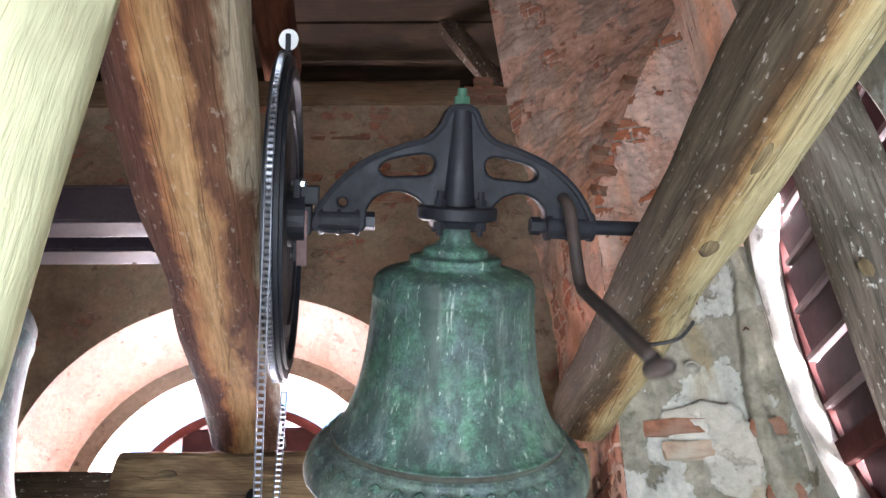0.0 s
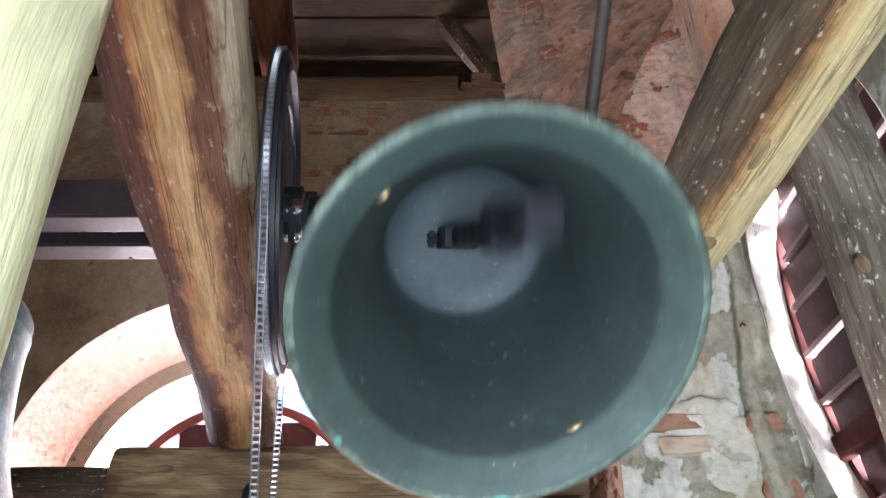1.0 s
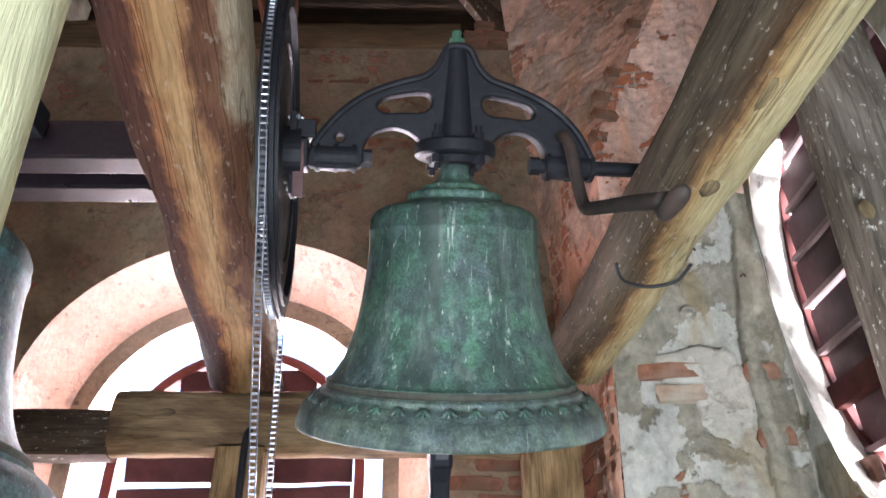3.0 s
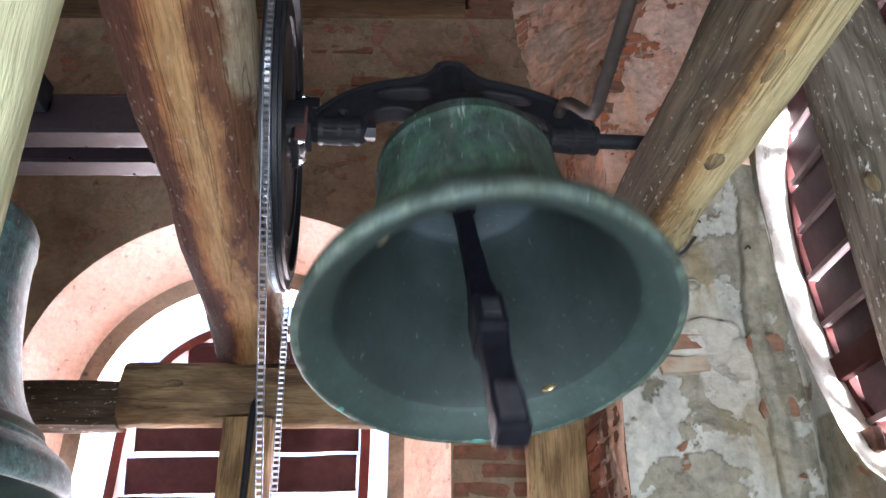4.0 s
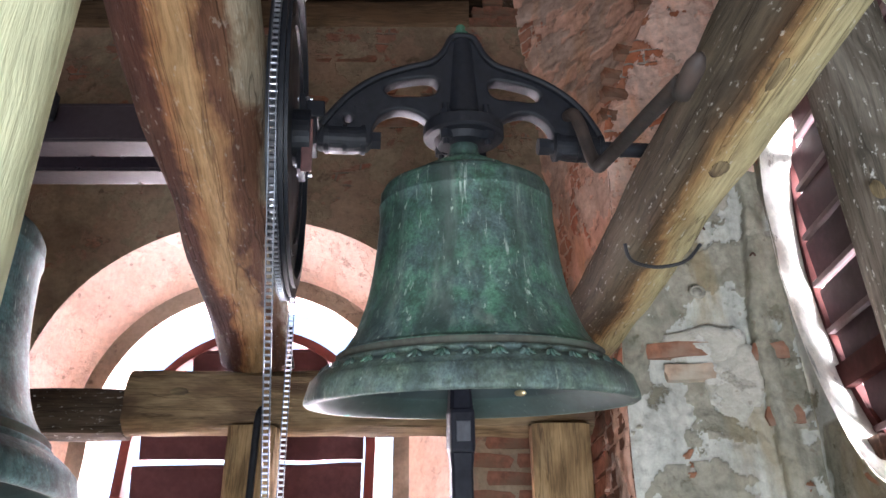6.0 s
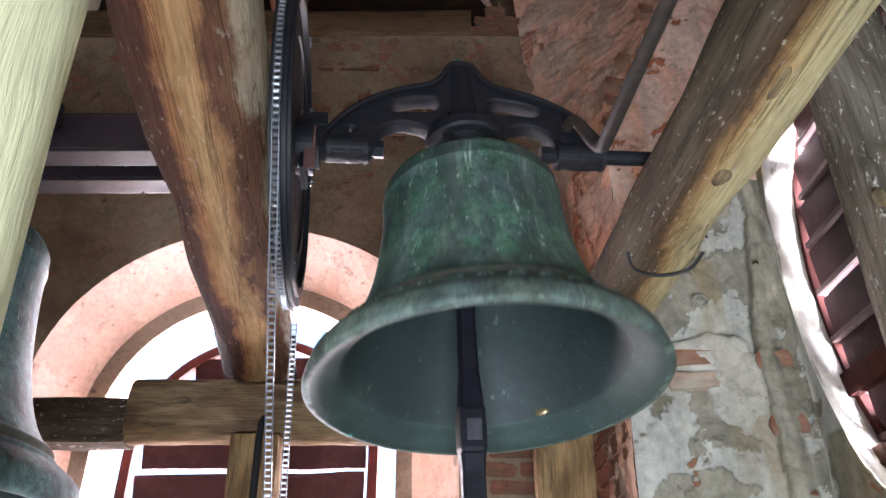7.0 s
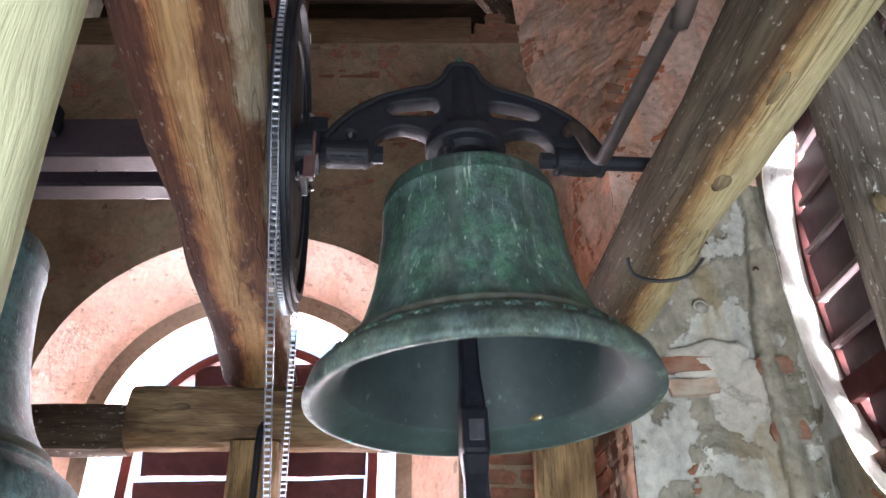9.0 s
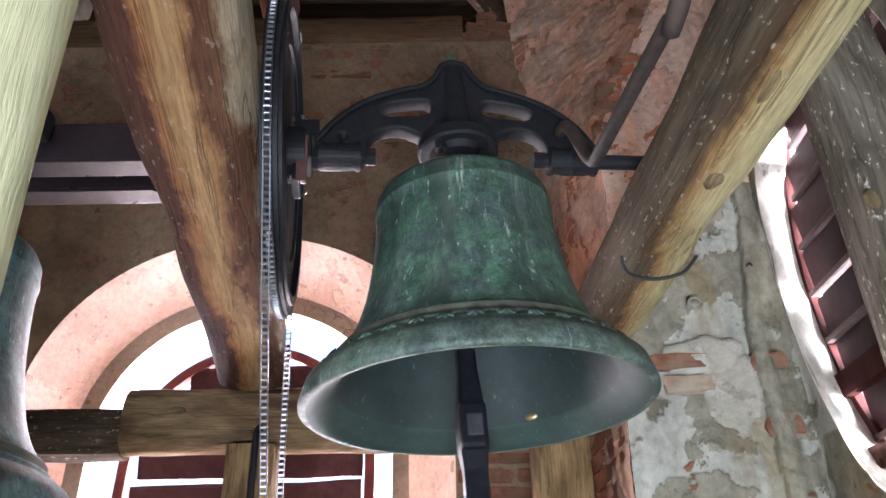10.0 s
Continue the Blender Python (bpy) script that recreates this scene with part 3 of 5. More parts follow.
def corner_pier():
    """The wall that turns out of the back corner, its broken arris, and the plastered face beyond it."""
    def arris(z):
        x = 0.66 + 0.03 * max(0.0, z - 0.6) + 0.39 * max(0.0, z - 2.05) ** 1.25
        return Vector((x, 2.70 - 0.02 * z, z))

    def corner(z):
        return Vector((0.63 - 0.07 * max(0.0, z - 0.6), 3.345, z))

    def jamb(z):
        return Vector((1.285, 2.56, z))

    def ease(x, a, b):
        k = min(1.0, max(0.0, (x - a) / (b - a)))
        return k * k * (3 - 2 * k)

    def cloud(p, k, seed, octaves=6):
        return noise.fractal(Vector((p.x * k + seed, p.y * k - seed, p.z * k)), 0.75, 2.1, octaves)

    def ledge(z):
        """How far along the face the thick plaster breaks off."""
        return float(np.interp(z, (0.5, 0.9, 1.07, 1.3, 1.6), (0.775, 0.757, 0.748, 0.79, 0.855))) + 0.022 * noise.noise(Vector((0, 3, z * 9))) + 0.01 * noise.noise(Vector((7, 3, z * 31)))

    # name, edges, height from and to, columns, rows, amount of loose coat, amount of bare brick, relief
    for name, a, b, z0, z1, cols, rows_n, coated, bared, relief, material, label in (
        ("wall_pier_side", corner, arris, -1.7, 4.6, 80, 560, 0.02, 0.40, 0.030, WALL_RED, "red brick wall thinly washed with flaking plaster"),
        ("wall_pier_face", arris, jamb, -1.7, 1.75, 100, 430, 0.04, 0.80, 0.030, WALL_PIER, "grey flaking plaster pier with a few bare bricks"),
        ("wall_pier_upper", arris, jamb, 1.75, 4.6, 80, 300, -0.20, 0.45, 0.026, WALL_PINK, "pink limewashed plaster above the pier"),
    ):
        bm = bmesh.new()
        rows, coats, bares = [], [], []
        for i in range(rows_n + 1):
            z = z0 + (z1 - z0) * i / rows_n
            p, q = a(z), b(z)
            d = (q - p).normalized()
            nrm = Vector((d.y, -d.x, 0))
            row = []
            for k in range(cols + 1):
                f = k / cols
                pt = p.lerp(q, f)
                e = 0.25 if k == cols else 1.0
                if name.endswith("side"):
                    e *= 0.15 if k == 0 else 1.0
                coat = ease(cloud(pt, 4.2, 3.0, 7), coated, coated + 0.05)
                if name.endswith("side"):
                    worn = cloud(Vector((pt.x, pt.y * 2.4, pt.z * 0.75)), 3.4, 9.0) + 0.16 * ease(f, 0.55, 0.05) - 0.05
                elif name.endswith("upper"):
                    worn = cloud(pt, 5.0, 21.0) + 0.55 * ease(f, 0.22, 0.02) - 0.1
                else:
                    worn = cloud(pt, 3.6, 15.0) + 0.35 * ease(f, 0.16, 0.02)
                bare = ease(worn, bared, bared + 0.04)
                out = rough((pt.x * 1.2, pt.y * 1.2, z), relief) + 0.0065 * coat - 0.011 * bare + 0.004 * cloud(pt, 26.0, 5.0, 3)
                if name == "wall_pier_face":
                    g = f - ledge(z)
                    out += -0.030 * ease(g, -0.004, 0.022) + 0.030 * ease(g, 0.07, 0.16) + 0.013 * ease(g, -0.10, -0.01) * (1 - ease(g, -0.004, 0.022))
                    if g > 0.0:
                        coat *= 0.25 + 0.6 * ease(g, 0.10, 0.2)
                    elif g > -0.09 and z < 1.05:
                        coat = max(coat, 0.9)
                row.append(pt - nrm * out * e + Vector((0, 0, Z0)))
                coats.append(coat)
                bares.append(bare)
            rows.append(row)
        grid(bm, rows)
        ob = thing(name, bm, material, label, "wall", kind="structure", smooth=True)
        if name == "wall_pier_face":
            ob.data.materials.append(WALL_PINK)
            for f in ob.data.polygons:
                if f.center.z - Z0 > 1.42 + 1.6 * max(0.0, f.center.x - 0.74) + 0.12 * noise.fractal(f.center * 6, 0.75, 2.1, 5):
                    f.material_index = 1
        for key, values in (("coat", coats), ("bare", bares)):
            ob.data.attributes.new(key, "FLOAT", "POINT").data.foreach_set("value", np.array(values, dtype=np.float32))


corner_pier()


def shell():
    """Floor, ceiling, and the plain walls behind and beside the camera with assumed openings."""
    bm = bmesh.new()
    box(bm, (-2.9, -2.2, -0.12), (1.9, 4.0, 0.0))
    thing("floor", bm, FLOOR_WOOD, "unseen plank floor of the belfry, paled to bounce light up", "floor", kind="structure")
    bm = bmesh.new()
    for i in range(24):
        y = -2.3 + 0.28 * i
        box(bm, (-2.95, y, 6.06 + 0.008 * (i % 3)), (1.95, y + 0.272, 6.10 + 0.008 * (i % 3)))
    box(bm, (-3.0, -2.4, 6.13), (2.0, 4.6, 6.18))
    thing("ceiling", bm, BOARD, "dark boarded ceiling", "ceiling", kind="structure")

    def holed(name, axis, at, lo, hi, h0, h1, zb, zt, label):
        bm = bmesh.new()
        for a0, a1, b0, b1 in ((lo, h0, 0.0, 6.1), (h1, hi, 0.0, 6.1), (h0, h1, 0.0, zb), (h0, h1, zt, 6.1)):
            if axis == "y":
                box(bm, (a0, at - 0.35, b0), (a1, at, b1))
            else:
                box(bm, (at - 0.35, a0, b0), (at, a1, b1))
        thing(name, bm, WALL_PLAIN, label, "wall", kind="structure")

    holed("wall_front", "y", -1.15, -3.1, 1.75, -0.62, 0.66, 0.1, 0.95, "plastered tower wall with a low opening added for the lamp")
    holed("wall_left", "x", -2.65, -2.2, 4.0, -0.4, 1.0, 1.3, 3.1, "plastered tower wall with an open window")
    # the masonry behind the lined openings
    bm = bmesh.new()
    box(bm, (-3.0, 3.42, 0.0), (-2.03, 3.94, 4.94))
    box(bm, (0.03, 3.42, 0.0), (1.75, 3.94, 4.94))
    box(bm, (-2.03, 3.42, 3.64), (0.03, 3.94, 4.94))
    thing("wall_back_core", bm, WALL_PLAIN, "outer masonry of the tower wall", "wall", kind="structure")
    bm = bmesh.new()
    box(bm, (1.34, -2.2, 0.0), (1.70, 1.21, 6.1))
    box(bm, (1.34, 2.87, 0.0), (1.70, 3.42, 6.1))
    box(bm, (1.34, 1.21, 4.12), (1.70, 2.87, 6.1))
    box(bm, (1.34, 1.21, 0.0), (1.70, 2.87, 2.02))
    thing("wall_right_core", bm, WALL_PLAIN, "outer masonry of the tower wall", "wall", kind="structure")
    bm = bmesh.new()
    bmesh.ops.create_grid(bm, x_segments=4, y_segments=4, size=3000, matrix=Matrix.Translation((0, 0, -7)))
    thing("ground", bm, GROUND, "pale ground far below the tower", "ground", kind="structure")


shell()


# ---------------------------------------------------------------- louvred windows
def louvre_window(name, place, c, zc, r, sill, label, pitch=0.205, high=0.172, deep=0.045, thick=0.085, edge=False, bar_at=None, oval=0.0):
    base = thing(name, None, None, label, "window", kind="structure")
    bm = bmesh.new()
    rows = []
    for rr, o in ((r, 0.0), (r - 0.05, 0.0), (r - 0.05, thick), (r, thick), (r, 0.0)):
        rows.append([place(x, z, o) for x, z in arch(c, zc, rr, rr - r + (oval or r), sill, (oval + rr - r) if oval else 0.0)])
    grid(bm, rows)
    part("window_frame", bm, LOUVRE_FRAME, base)
    z = sill + 0.06
    k = 0
    tall = oval or r
    while z < zc + tall - 0.07:
        top = z + high
        mid = min(z + 0.6 * high, zc + tall - 0.06)
        half = r - 0.055 if mid < zc and not oval else (r - 0.05) * math.sqrt(max(0.0, 1 - ((mid - zc) / (tall - 0.05)) ** 2))
        if half > 0.12:
            bm = bmesh.new()
            short = 0.012 + 0.012 * ((k * 7) % 3)
            cs = [(0.01, top - 0.02), (0.012, top), (0.036, top), (0.01 + deep + 0.02, z), (0.01 + deep, z)]
            tilt = 0.014 * ((k * 5) % 3 - 1)
            rows = []
            for x in [c - half + short + (2 * half - short - 0.012) * n / 12 for n in range(13)]:
                rows.append([place(x, zz + tilt * (x - c) + 0.009 * noise.noise(Vector((x * 6, zz * 3, 1))), o) for o, zz in cs])
            grid(bm, rows, closed=True, cap=True)
            slat = part("slat", bm, LOUVRE, base)
            # thin strip added along the slat's foot to carry the lit colour
            if edge:
                bm = bmesh.new()
                rows = [[place(x, zz, o) for o, zz in ((-0.006, z), (-0.006, z + 0.022), (deep + 0.006, z + 0.022), (deep + 0.006, z))] for x in (c - half + short, c + half - 0.012)]
                grid(bm, rows, closed=True, cap=True)
                part("lit_slat_edge", bm, LOUVRE_LIT_EDGE, slat)
        z += pitch
        k += 1
    if bar_at is not None:
        bm = bmesh.new()
        h = 0.045
        rows = [[place(x, zz, o) for o, zz in ((-0.03, bar_at - h), (-0.03, bar_at + h), (0.008, bar_at + h), (0.008, bar_at - h))] for x in (c - 0.86 * r, c, c + 0.86 * r)]
        grid(bm, rows, closed=True, cap=True)
        part("crossbar", bm, LOUVRE_FRAME, base)
    return base


louvre_window("window_1", lambda x, z, o: back(x, z, 0.50 + o), -1.02, 0.93, 0.655, -0.2, "arched window with red-brown louvre boards")
louvre_window("window_2", lambda y, z, o: right(y, z, 0.18 + o), 2.04, 1.38, 0.683, 0.40, "oval window with red-brown louvre boards", high=0.195, deep=0.012, thick=0.035, edge=True, bar_at=0.89, oval=1.04)


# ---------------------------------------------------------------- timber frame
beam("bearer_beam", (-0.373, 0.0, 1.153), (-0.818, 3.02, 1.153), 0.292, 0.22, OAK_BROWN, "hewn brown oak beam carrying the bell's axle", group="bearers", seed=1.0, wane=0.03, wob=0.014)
beam("bearer_beam", (0.790, -0.4, 1.16), (0.571, 2.86, 1.16), 0.213, 0.25, OAK_GOLD, "hewn golden oak beam, side darker by wood tone and painted shade", group="bearers", seed=4.0, wane=0.02, wob=0.016)
beam("tie_beam", (-1.32, 3.035, 0.930), (0.60, 3.035, 0.930), 0.17, 0.262, OAK_TIE, "knotty oak tie beam under the bearers", seed=7.0, wane=0.03, wob=0.02)
beam("dark_tie_beam", (-2.7, 3.045, 0.88), (-1.323, 3.045, 0.88), 0.15, 0.20, OAK_SMOKED, "dark weathered tie beam jointed to a newer one", seed=9.0, wane=0.015)
beam("cross_beam", (-1.86, 1.7, 0.92), (-1.86, 2.965, 0.92), 0.18, 0.22, OAK_RED, "dark brown cross beam butting the tie beam", seed=11.0)
beam("frame_post", (-0.775, 2.985, -1.6), (-0.775, 2.985, 0.80), 0.20, 0.16, OAK_POST, "square oak post under the tie beam", "post", "posts", 12.0, up=(0, 1, 0), wane=0.012)
beam("frame_post", (0.447, 2.955, -1.6), (0.447, 2.955, 0.80), 0.24, 0.15, OAK_POST, "square oak post under the tie beam", "post", "posts", 15.0, up=(0, 1, 0), wane=0.008, wob=0.006)
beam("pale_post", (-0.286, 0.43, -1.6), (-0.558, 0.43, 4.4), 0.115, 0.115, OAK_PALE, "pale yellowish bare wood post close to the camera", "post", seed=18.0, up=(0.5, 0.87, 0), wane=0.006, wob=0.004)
beam("grey_post", (1.14, 1.60, -1.6), (1.14, 1.60, 4.4), 0.22, 0.20, OAK_GREY, "grey weathered post speckled with droppings", "post", seed=20.0, up=(0, 1, 0), wane=0.02)
beam("wall_plate", (-2.7, 3.41, 3.485), (0.14, 3.41, 3.465), 0.24, 0.26, PLATE, "brown timber plate on top of the wall", seed=23.0, wane=0.02)
beam("ceiling_beam", (-1.04, 3.45, 3.80), (-0.80, 0.2, 3.80), 0.24, 0.24, OAK_RED, "red-brown roof beam over the wheel", seed=26.0)
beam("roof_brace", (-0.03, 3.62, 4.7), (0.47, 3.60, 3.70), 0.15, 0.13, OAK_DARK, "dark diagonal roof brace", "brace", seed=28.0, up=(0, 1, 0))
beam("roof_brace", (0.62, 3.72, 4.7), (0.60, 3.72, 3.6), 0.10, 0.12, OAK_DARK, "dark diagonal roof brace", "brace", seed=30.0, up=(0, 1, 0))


def roof_boards():
    base = thing("boarding", None, None, "dark horizontal boards closing the roof space", "boards", kind="structure")
    for i in range(8):
        bm = bmesh.new()
        z = 3.50 + 0.185 * i
        o = 0.02 * (i % 2)
        timber(bm, 4.2, 0.03, 0.18, 0.004, 0.006, i * 3.1, 0.3)
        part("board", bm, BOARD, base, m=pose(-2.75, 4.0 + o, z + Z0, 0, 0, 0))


roof_boards()


def girders():
    for y in (1.90, 2.06):
        ob = thing("steel_girder", None, None, "black painted steel channel girder", "girder", "girders")
        for name, lo, hi in (("web", (-0.04, 0.012), (-0.028, 0.140)), ("bottom_flange", (-0.04, 0.0), (0.04, 0.012)), ("top_flange", (-0.04, 0.140), (0.04, 0.152))):
            bm = bmesh.new()
            box(bm, (-2.68, y + lo[0], 1.40 + lo[1] + Z0), (-0.66, y + hi[0], 1.40 + hi[1] + Z0), 0.003)
            part(name, bm, GIRDER, ob)


girders()


# ---------------------------------------------------------------- the swinging bell
U = Vector((0.99164, 0.12153, 0.04332))
W = Vector((-0.0430, -0.00527, 0.99906))
AXLE = Vector((0.035, 1.7224, 1.2876 + Z0))
BELL = Matrix((U, W.cross(U), W)).transposed().to_4x4()
BELL.translation = AXLE


def bell_profile():
    out = [(0.0, 0.0), (0.040, 0.0), (0.042, -0.030), (0.050, -0.050), (0.066, -0.064), (0.090, -0.072), (0.096, -0.078), (0.096, -0.088), (0.104, -0.093), (0.128, -0.095), (0.135, -0.098), (0.135, -0.112), (0.128, -0.116),
           (0.160, -0.126), (0.200, -0.137), (0.226, -0.152), (0.236, -0.170), (0.2375, -0.20), (0.2405, -0.204), (0.2405, -0.210), (0.238, -0.214)]
    out += [(v.x, v.y) for v in smooth_line([(0.239, -0.25, 0), (0.2465, -0.33, 0), (0.258, -0.41, 0), (0.275, -0.485, 0), (0.303, -0.56, 0), (0.338, -0.612, 0)], 4)]
    out += [(0.346, -0.613), (0.350, -0.617), (0.347, -0.622), (0.345, -0.628), (0.349, -0.634), (0.360, -0.637), (0.364, -0.644), (0.360, -0.650)]
    out += [(0.382, -0.656), (0.402, -0.672), (0.410, -0.682), (0.413, -0.683), (0.420, -0.704), (0.427, -0.728), (0.4265, -0.737), (0.420, -0.742), (0.408, -0.741)]
    inner = [(0.385, -0.722), (0.350, -0.698), (0.340, -0.688), (0.328, -0.66), (0.302, -0.605), (0.275, -0.54), (0.252, -0.46), (0.236, -0.37), (0.222, -0.27), (0.212, -0.225), (0.20, -0.208), (0.13, -0.200), (0.0, -0.197)]
    return out, inner


def bell_body(bm, k=1.0):
    outer, inner = bell_profile()
    g = outer.index((0.350, -0.617))
    lathe(bm, [(r * k, z * k) for r, z in outer[:g + 1]], 112, 0)
    lathe(bm, [(r * k, z * k) for r, z in outer[g:g + 4]], 112, 4)
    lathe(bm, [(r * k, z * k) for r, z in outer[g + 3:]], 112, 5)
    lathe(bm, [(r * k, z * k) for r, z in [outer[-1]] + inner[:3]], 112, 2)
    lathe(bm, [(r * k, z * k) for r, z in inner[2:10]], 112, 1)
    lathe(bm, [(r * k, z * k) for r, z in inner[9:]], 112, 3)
    bmesh.ops.remove_doubles(bm, verts=bm.verts[:], dist=1e-5)


def flat_shape(name, outline, holes, thick, bevel, material, parent, label=""):
    """A cast plate in x and z with rounded edges."""
    cu = bpy.data.curves.new(name, "CURVE")
    cu.dimensions, cu.fill_mode = "2D", "BOTH"
    cu.extrude, cu.bevel_depth, cu.bevel_resolution, cu.offset = thick / 2 - bevel, bevel, 2, -bevel
    for loop in (outline, *holes):
        sp = cu.splines.new("POLY")
        sp.points.add(len(loop) - 1)
        sp.use_cyclic_u = True
        for p, q in zip(sp.points, loop):
            p.co = (q[0], q[1], 0, 1)
    tmp = bpy.data.objects.new(name + "_shape", cu)
    scene.collection.objects.link(tmp)
    deps = bpy.context.evaluated_depsgraph_get()
    me = bpy.data.meshes.new_from_object(tmp.evaluated_get(deps))
    bpy.data.objects.remove(tmp)
    bpy.data.curves.remove(cu)
    me.transform(Matrix.Rotation(radians(90), 4, "X"))
    me.name = name
    me.materials.clear()
    me.materials.append(material)
    ob = new(name, me)
    ob.parent = parent
    return tagged(ob, label)


def ring(bm, r0, r1, x0, x1, n=96):
    """A flat ring round x."""
    grid(bm, [[(x, r * math.cos(2 * math.pi * k / n), r * math.sin(2 * math.pi * k / n)) for k in range(n)] for r, x in ((r0, x0), (r1, x0), (r1, x1), (r0, x1), (r0, x0))], closed=True)


WHEEL_X, WHEEL_R = -0.480, 0.45
BRACKET_X = WHEEL_X - 0.028
LINK = 0.0159


def link_mesh():
    """One chain link along z: two side plates, a roller and its pin along x."""
    bm = bmesh.new()
    for s in (-1, 1):
        pts = []
        for k in range(8):
            a = math.pi * k / 7
            pts.append((math.cos(a) * 0.0058, LINK / 2 + math.sin(a) * 0.0058))
        for k in range(8):
            a = math.pi + math.pi * k / 7
            pts.append((math.cos(a) * 0.0058, -LINK / 2 + math.sin(a) * 0.0058))
        x = s * 0.0078
        grid(bm, [[(x - 0.0013, y, z) for y, z in pts], [(x + 0.0013, y, z) for y, z in pts]], closed=True, cap=True)
    plates = len(bm.faces)
    rod(bm, (-0.0095, 0, LINK / 2), (0.0095, 0, LINK / 2), 0.0036, 8)
    bm.faces.ensure_lookup_table()
    for f in bm.faces[plates:]:
        f.material_index = 1
    return mesh_of("link", bm, [CHAIN, CHAIN_PIN])


LINK_MESH = link_mesh()


def church_bell():
    bell = thing("church_bell", None, None, "green patinated bronze bell swinging from a black iron yoke", "bell")
    bell.matrix_basis = BELL
    body_m = Matrix.Translation((0.012, 0, 0))
    bm = bmesh.new()
    bell_body(bm)
    body = part("bell_body", bm, [BRONZE, BRONZE_IN, BRONZE_LIP, BRONZE_CROWN, GROOVE_SHADE, BRONZE_BOW], bell, "green patinated bronze with pale drips", True, body_m)
    # leaf frieze on the sound bow
    for k in range(40):
        bm = bmesh.new()
        a = 2 * math.pi * k / 40
        m = Matrix.Rotation(a, 4, "Z") @ Matrix.Translation((0.389, 0, -0.659)) @ Matrix.Rotation(radians(-38), 4, "Y")
        for s in (-1, 0, 1):
            bmesh.ops.create_uvsphere(bm, u_segments=6, v_segments=4, radius=1.0, matrix=m @ Matrix.Rotation(s * 0.7, 4, "X") @ Matrix.Translation((0, s * 0.008, -0.004 * abs(s))) @ Matrix.Diagonal((0.003, 0.006, 0.014, 1)))
        part("cast_leaf", bm, BRONZE, body, "", True)
    bright = plain("bright_bronze", (0.45, 0.36, 0.2), 0.4, 0.8, 0.2, 40, 0.1)
    for a in (0.95, 3.9):
        bm = bmesh.new()
        bmesh.ops.create_uvsphere(bm, u_segments=8, v_segments=5, radius=1.0, matrix=Matrix.Rotation(a, 4, "Z") @ Matrix.Translation((0.336, 0, -0.676)) @ Matrix.Diagonal((0.006, 0.022, 0.012, 1)))
        part("strike_mark", bm, bright, body, "bright worn spot struck by the clapper", True)

    for a, w in ((1.50, 0.030), (2.45, 0.012)):
        bm = bmesh.new()
        bmesh.ops.create_uvsphere(bm, u_segments=12, v_segments=6, radius=1.0, matrix=Matrix.Rotation(a, 4, "Z") @ Matrix.Translation((0.414, 0, -0.7395)) @ Matrix.Diagonal((0.009, w, 0.003, 1)))
        part("verdigris_patch", bm, TURQUOISE, body, "turquoise verdigris on the lip", True)

    outline = [(-0.400, -0.03), (-0.392, 0.03), (-0.345, 0.095), (-0.290, 0.150), (-0.225, 0.192), (-0.150, 0.222), (-0.085, 0.243), (-0.048, 0.278), (-0.022, 0.328), (0.012, 0.338), (0.046, 0.328), (0.072, 0.278), (0.109, 0.243), (0.175, 0.222), (0.250, 0.192), (0.315, 0.150), (0.368, 0.095), (0.405, 0.03), (0.415, -0.03), (0.285, -0.03), (0.272, 0.03), (0.245, 0.072), (0.198, 0.092), (0.148, 0.082), (0.118, 0.056), (0.104, 0.046), (-0.080, 0.046), (-0.094, 0.056), (-0.124, 0.078), (-0.172, 0.088), (-0.222, 0.070), (-0.250, 0.030), (-0.262, -0.03)]
    slot = [(-0.216, 0.148), (-0.195, 0.172), (-0.14, 0.187), (-0.085, 0.194), (-0.062, 0.180), (-0.066, 0.152), (-0.09, 0.136), (-0.14, 0.133), (-0.195, 0.130)]
    loops = [[(v.x, v.y) for v in smooth_line([(*p, 0) for p in l], 3, True)] for l in (outline, slot, [(0.024 - x, z) for x, z in slot])]
    eye = [(-0.318 + 0.012 * math.cos(a), 0.052 + 0.012 * math.sin(a)) for a in (2 * math.pi * k / 12 for k in range(12))]
    flat_shape("yoke", loops[0], loops[1:] + [eye], 0.055, 0.008, CAST_IRON, bell, "black cast iron yoke with two slots")
    # raised flange along the yoke's upper edge
    bm = bmesh.new()
    top = smooth_line([(x, 0, z - 0.006) for x, z in outline[1:18]], 4)
    rows = []
    for i, p in enumerate(top):
        d = (top[min(i + 1, len(top) - 1)] - top[max(i - 1, 0)]).normalized()
        nrm = Vector((-d.z, 0, d.x))
        rows.append([p + nrm * b + Vector((0, a, 0)) for a, b in ((-0.042, -0.008), (0.042, -0.008), (0.045, 0.0), (0.042, 0.008), (-0.042, 0.008), (-0.045, 0.0))])
    grid(bm, rows, closed=True, cap=True)
    part("yoke_flange", bm, CAST_IRON, bell, smooth=False)
    bm = bmesh.new()
    rod(bm, (0.012, 0, 0.05), (0.012, 0, 0.335), 0.054, 24, 0.036)
    part("yoke_boss", bm, CAST_IRON, bell, smooth=True).data.set_sharp_from_angle(angle=radians(40))
    bm = bmesh.new()
    lathe(bm, [(0.0, 0.052), (0.108, 0.052), (0.116, 0.046), (0.116, 0.016), (0.108, 0.010), (0.085, 0.008), (0.075, -0.010), (0.05, -0.012), (0.0, -0.012)], 64)
    part("clamp_plate", bm, CAST_IRON, bell, "black iron clamp plate over the crown", m=body_m)
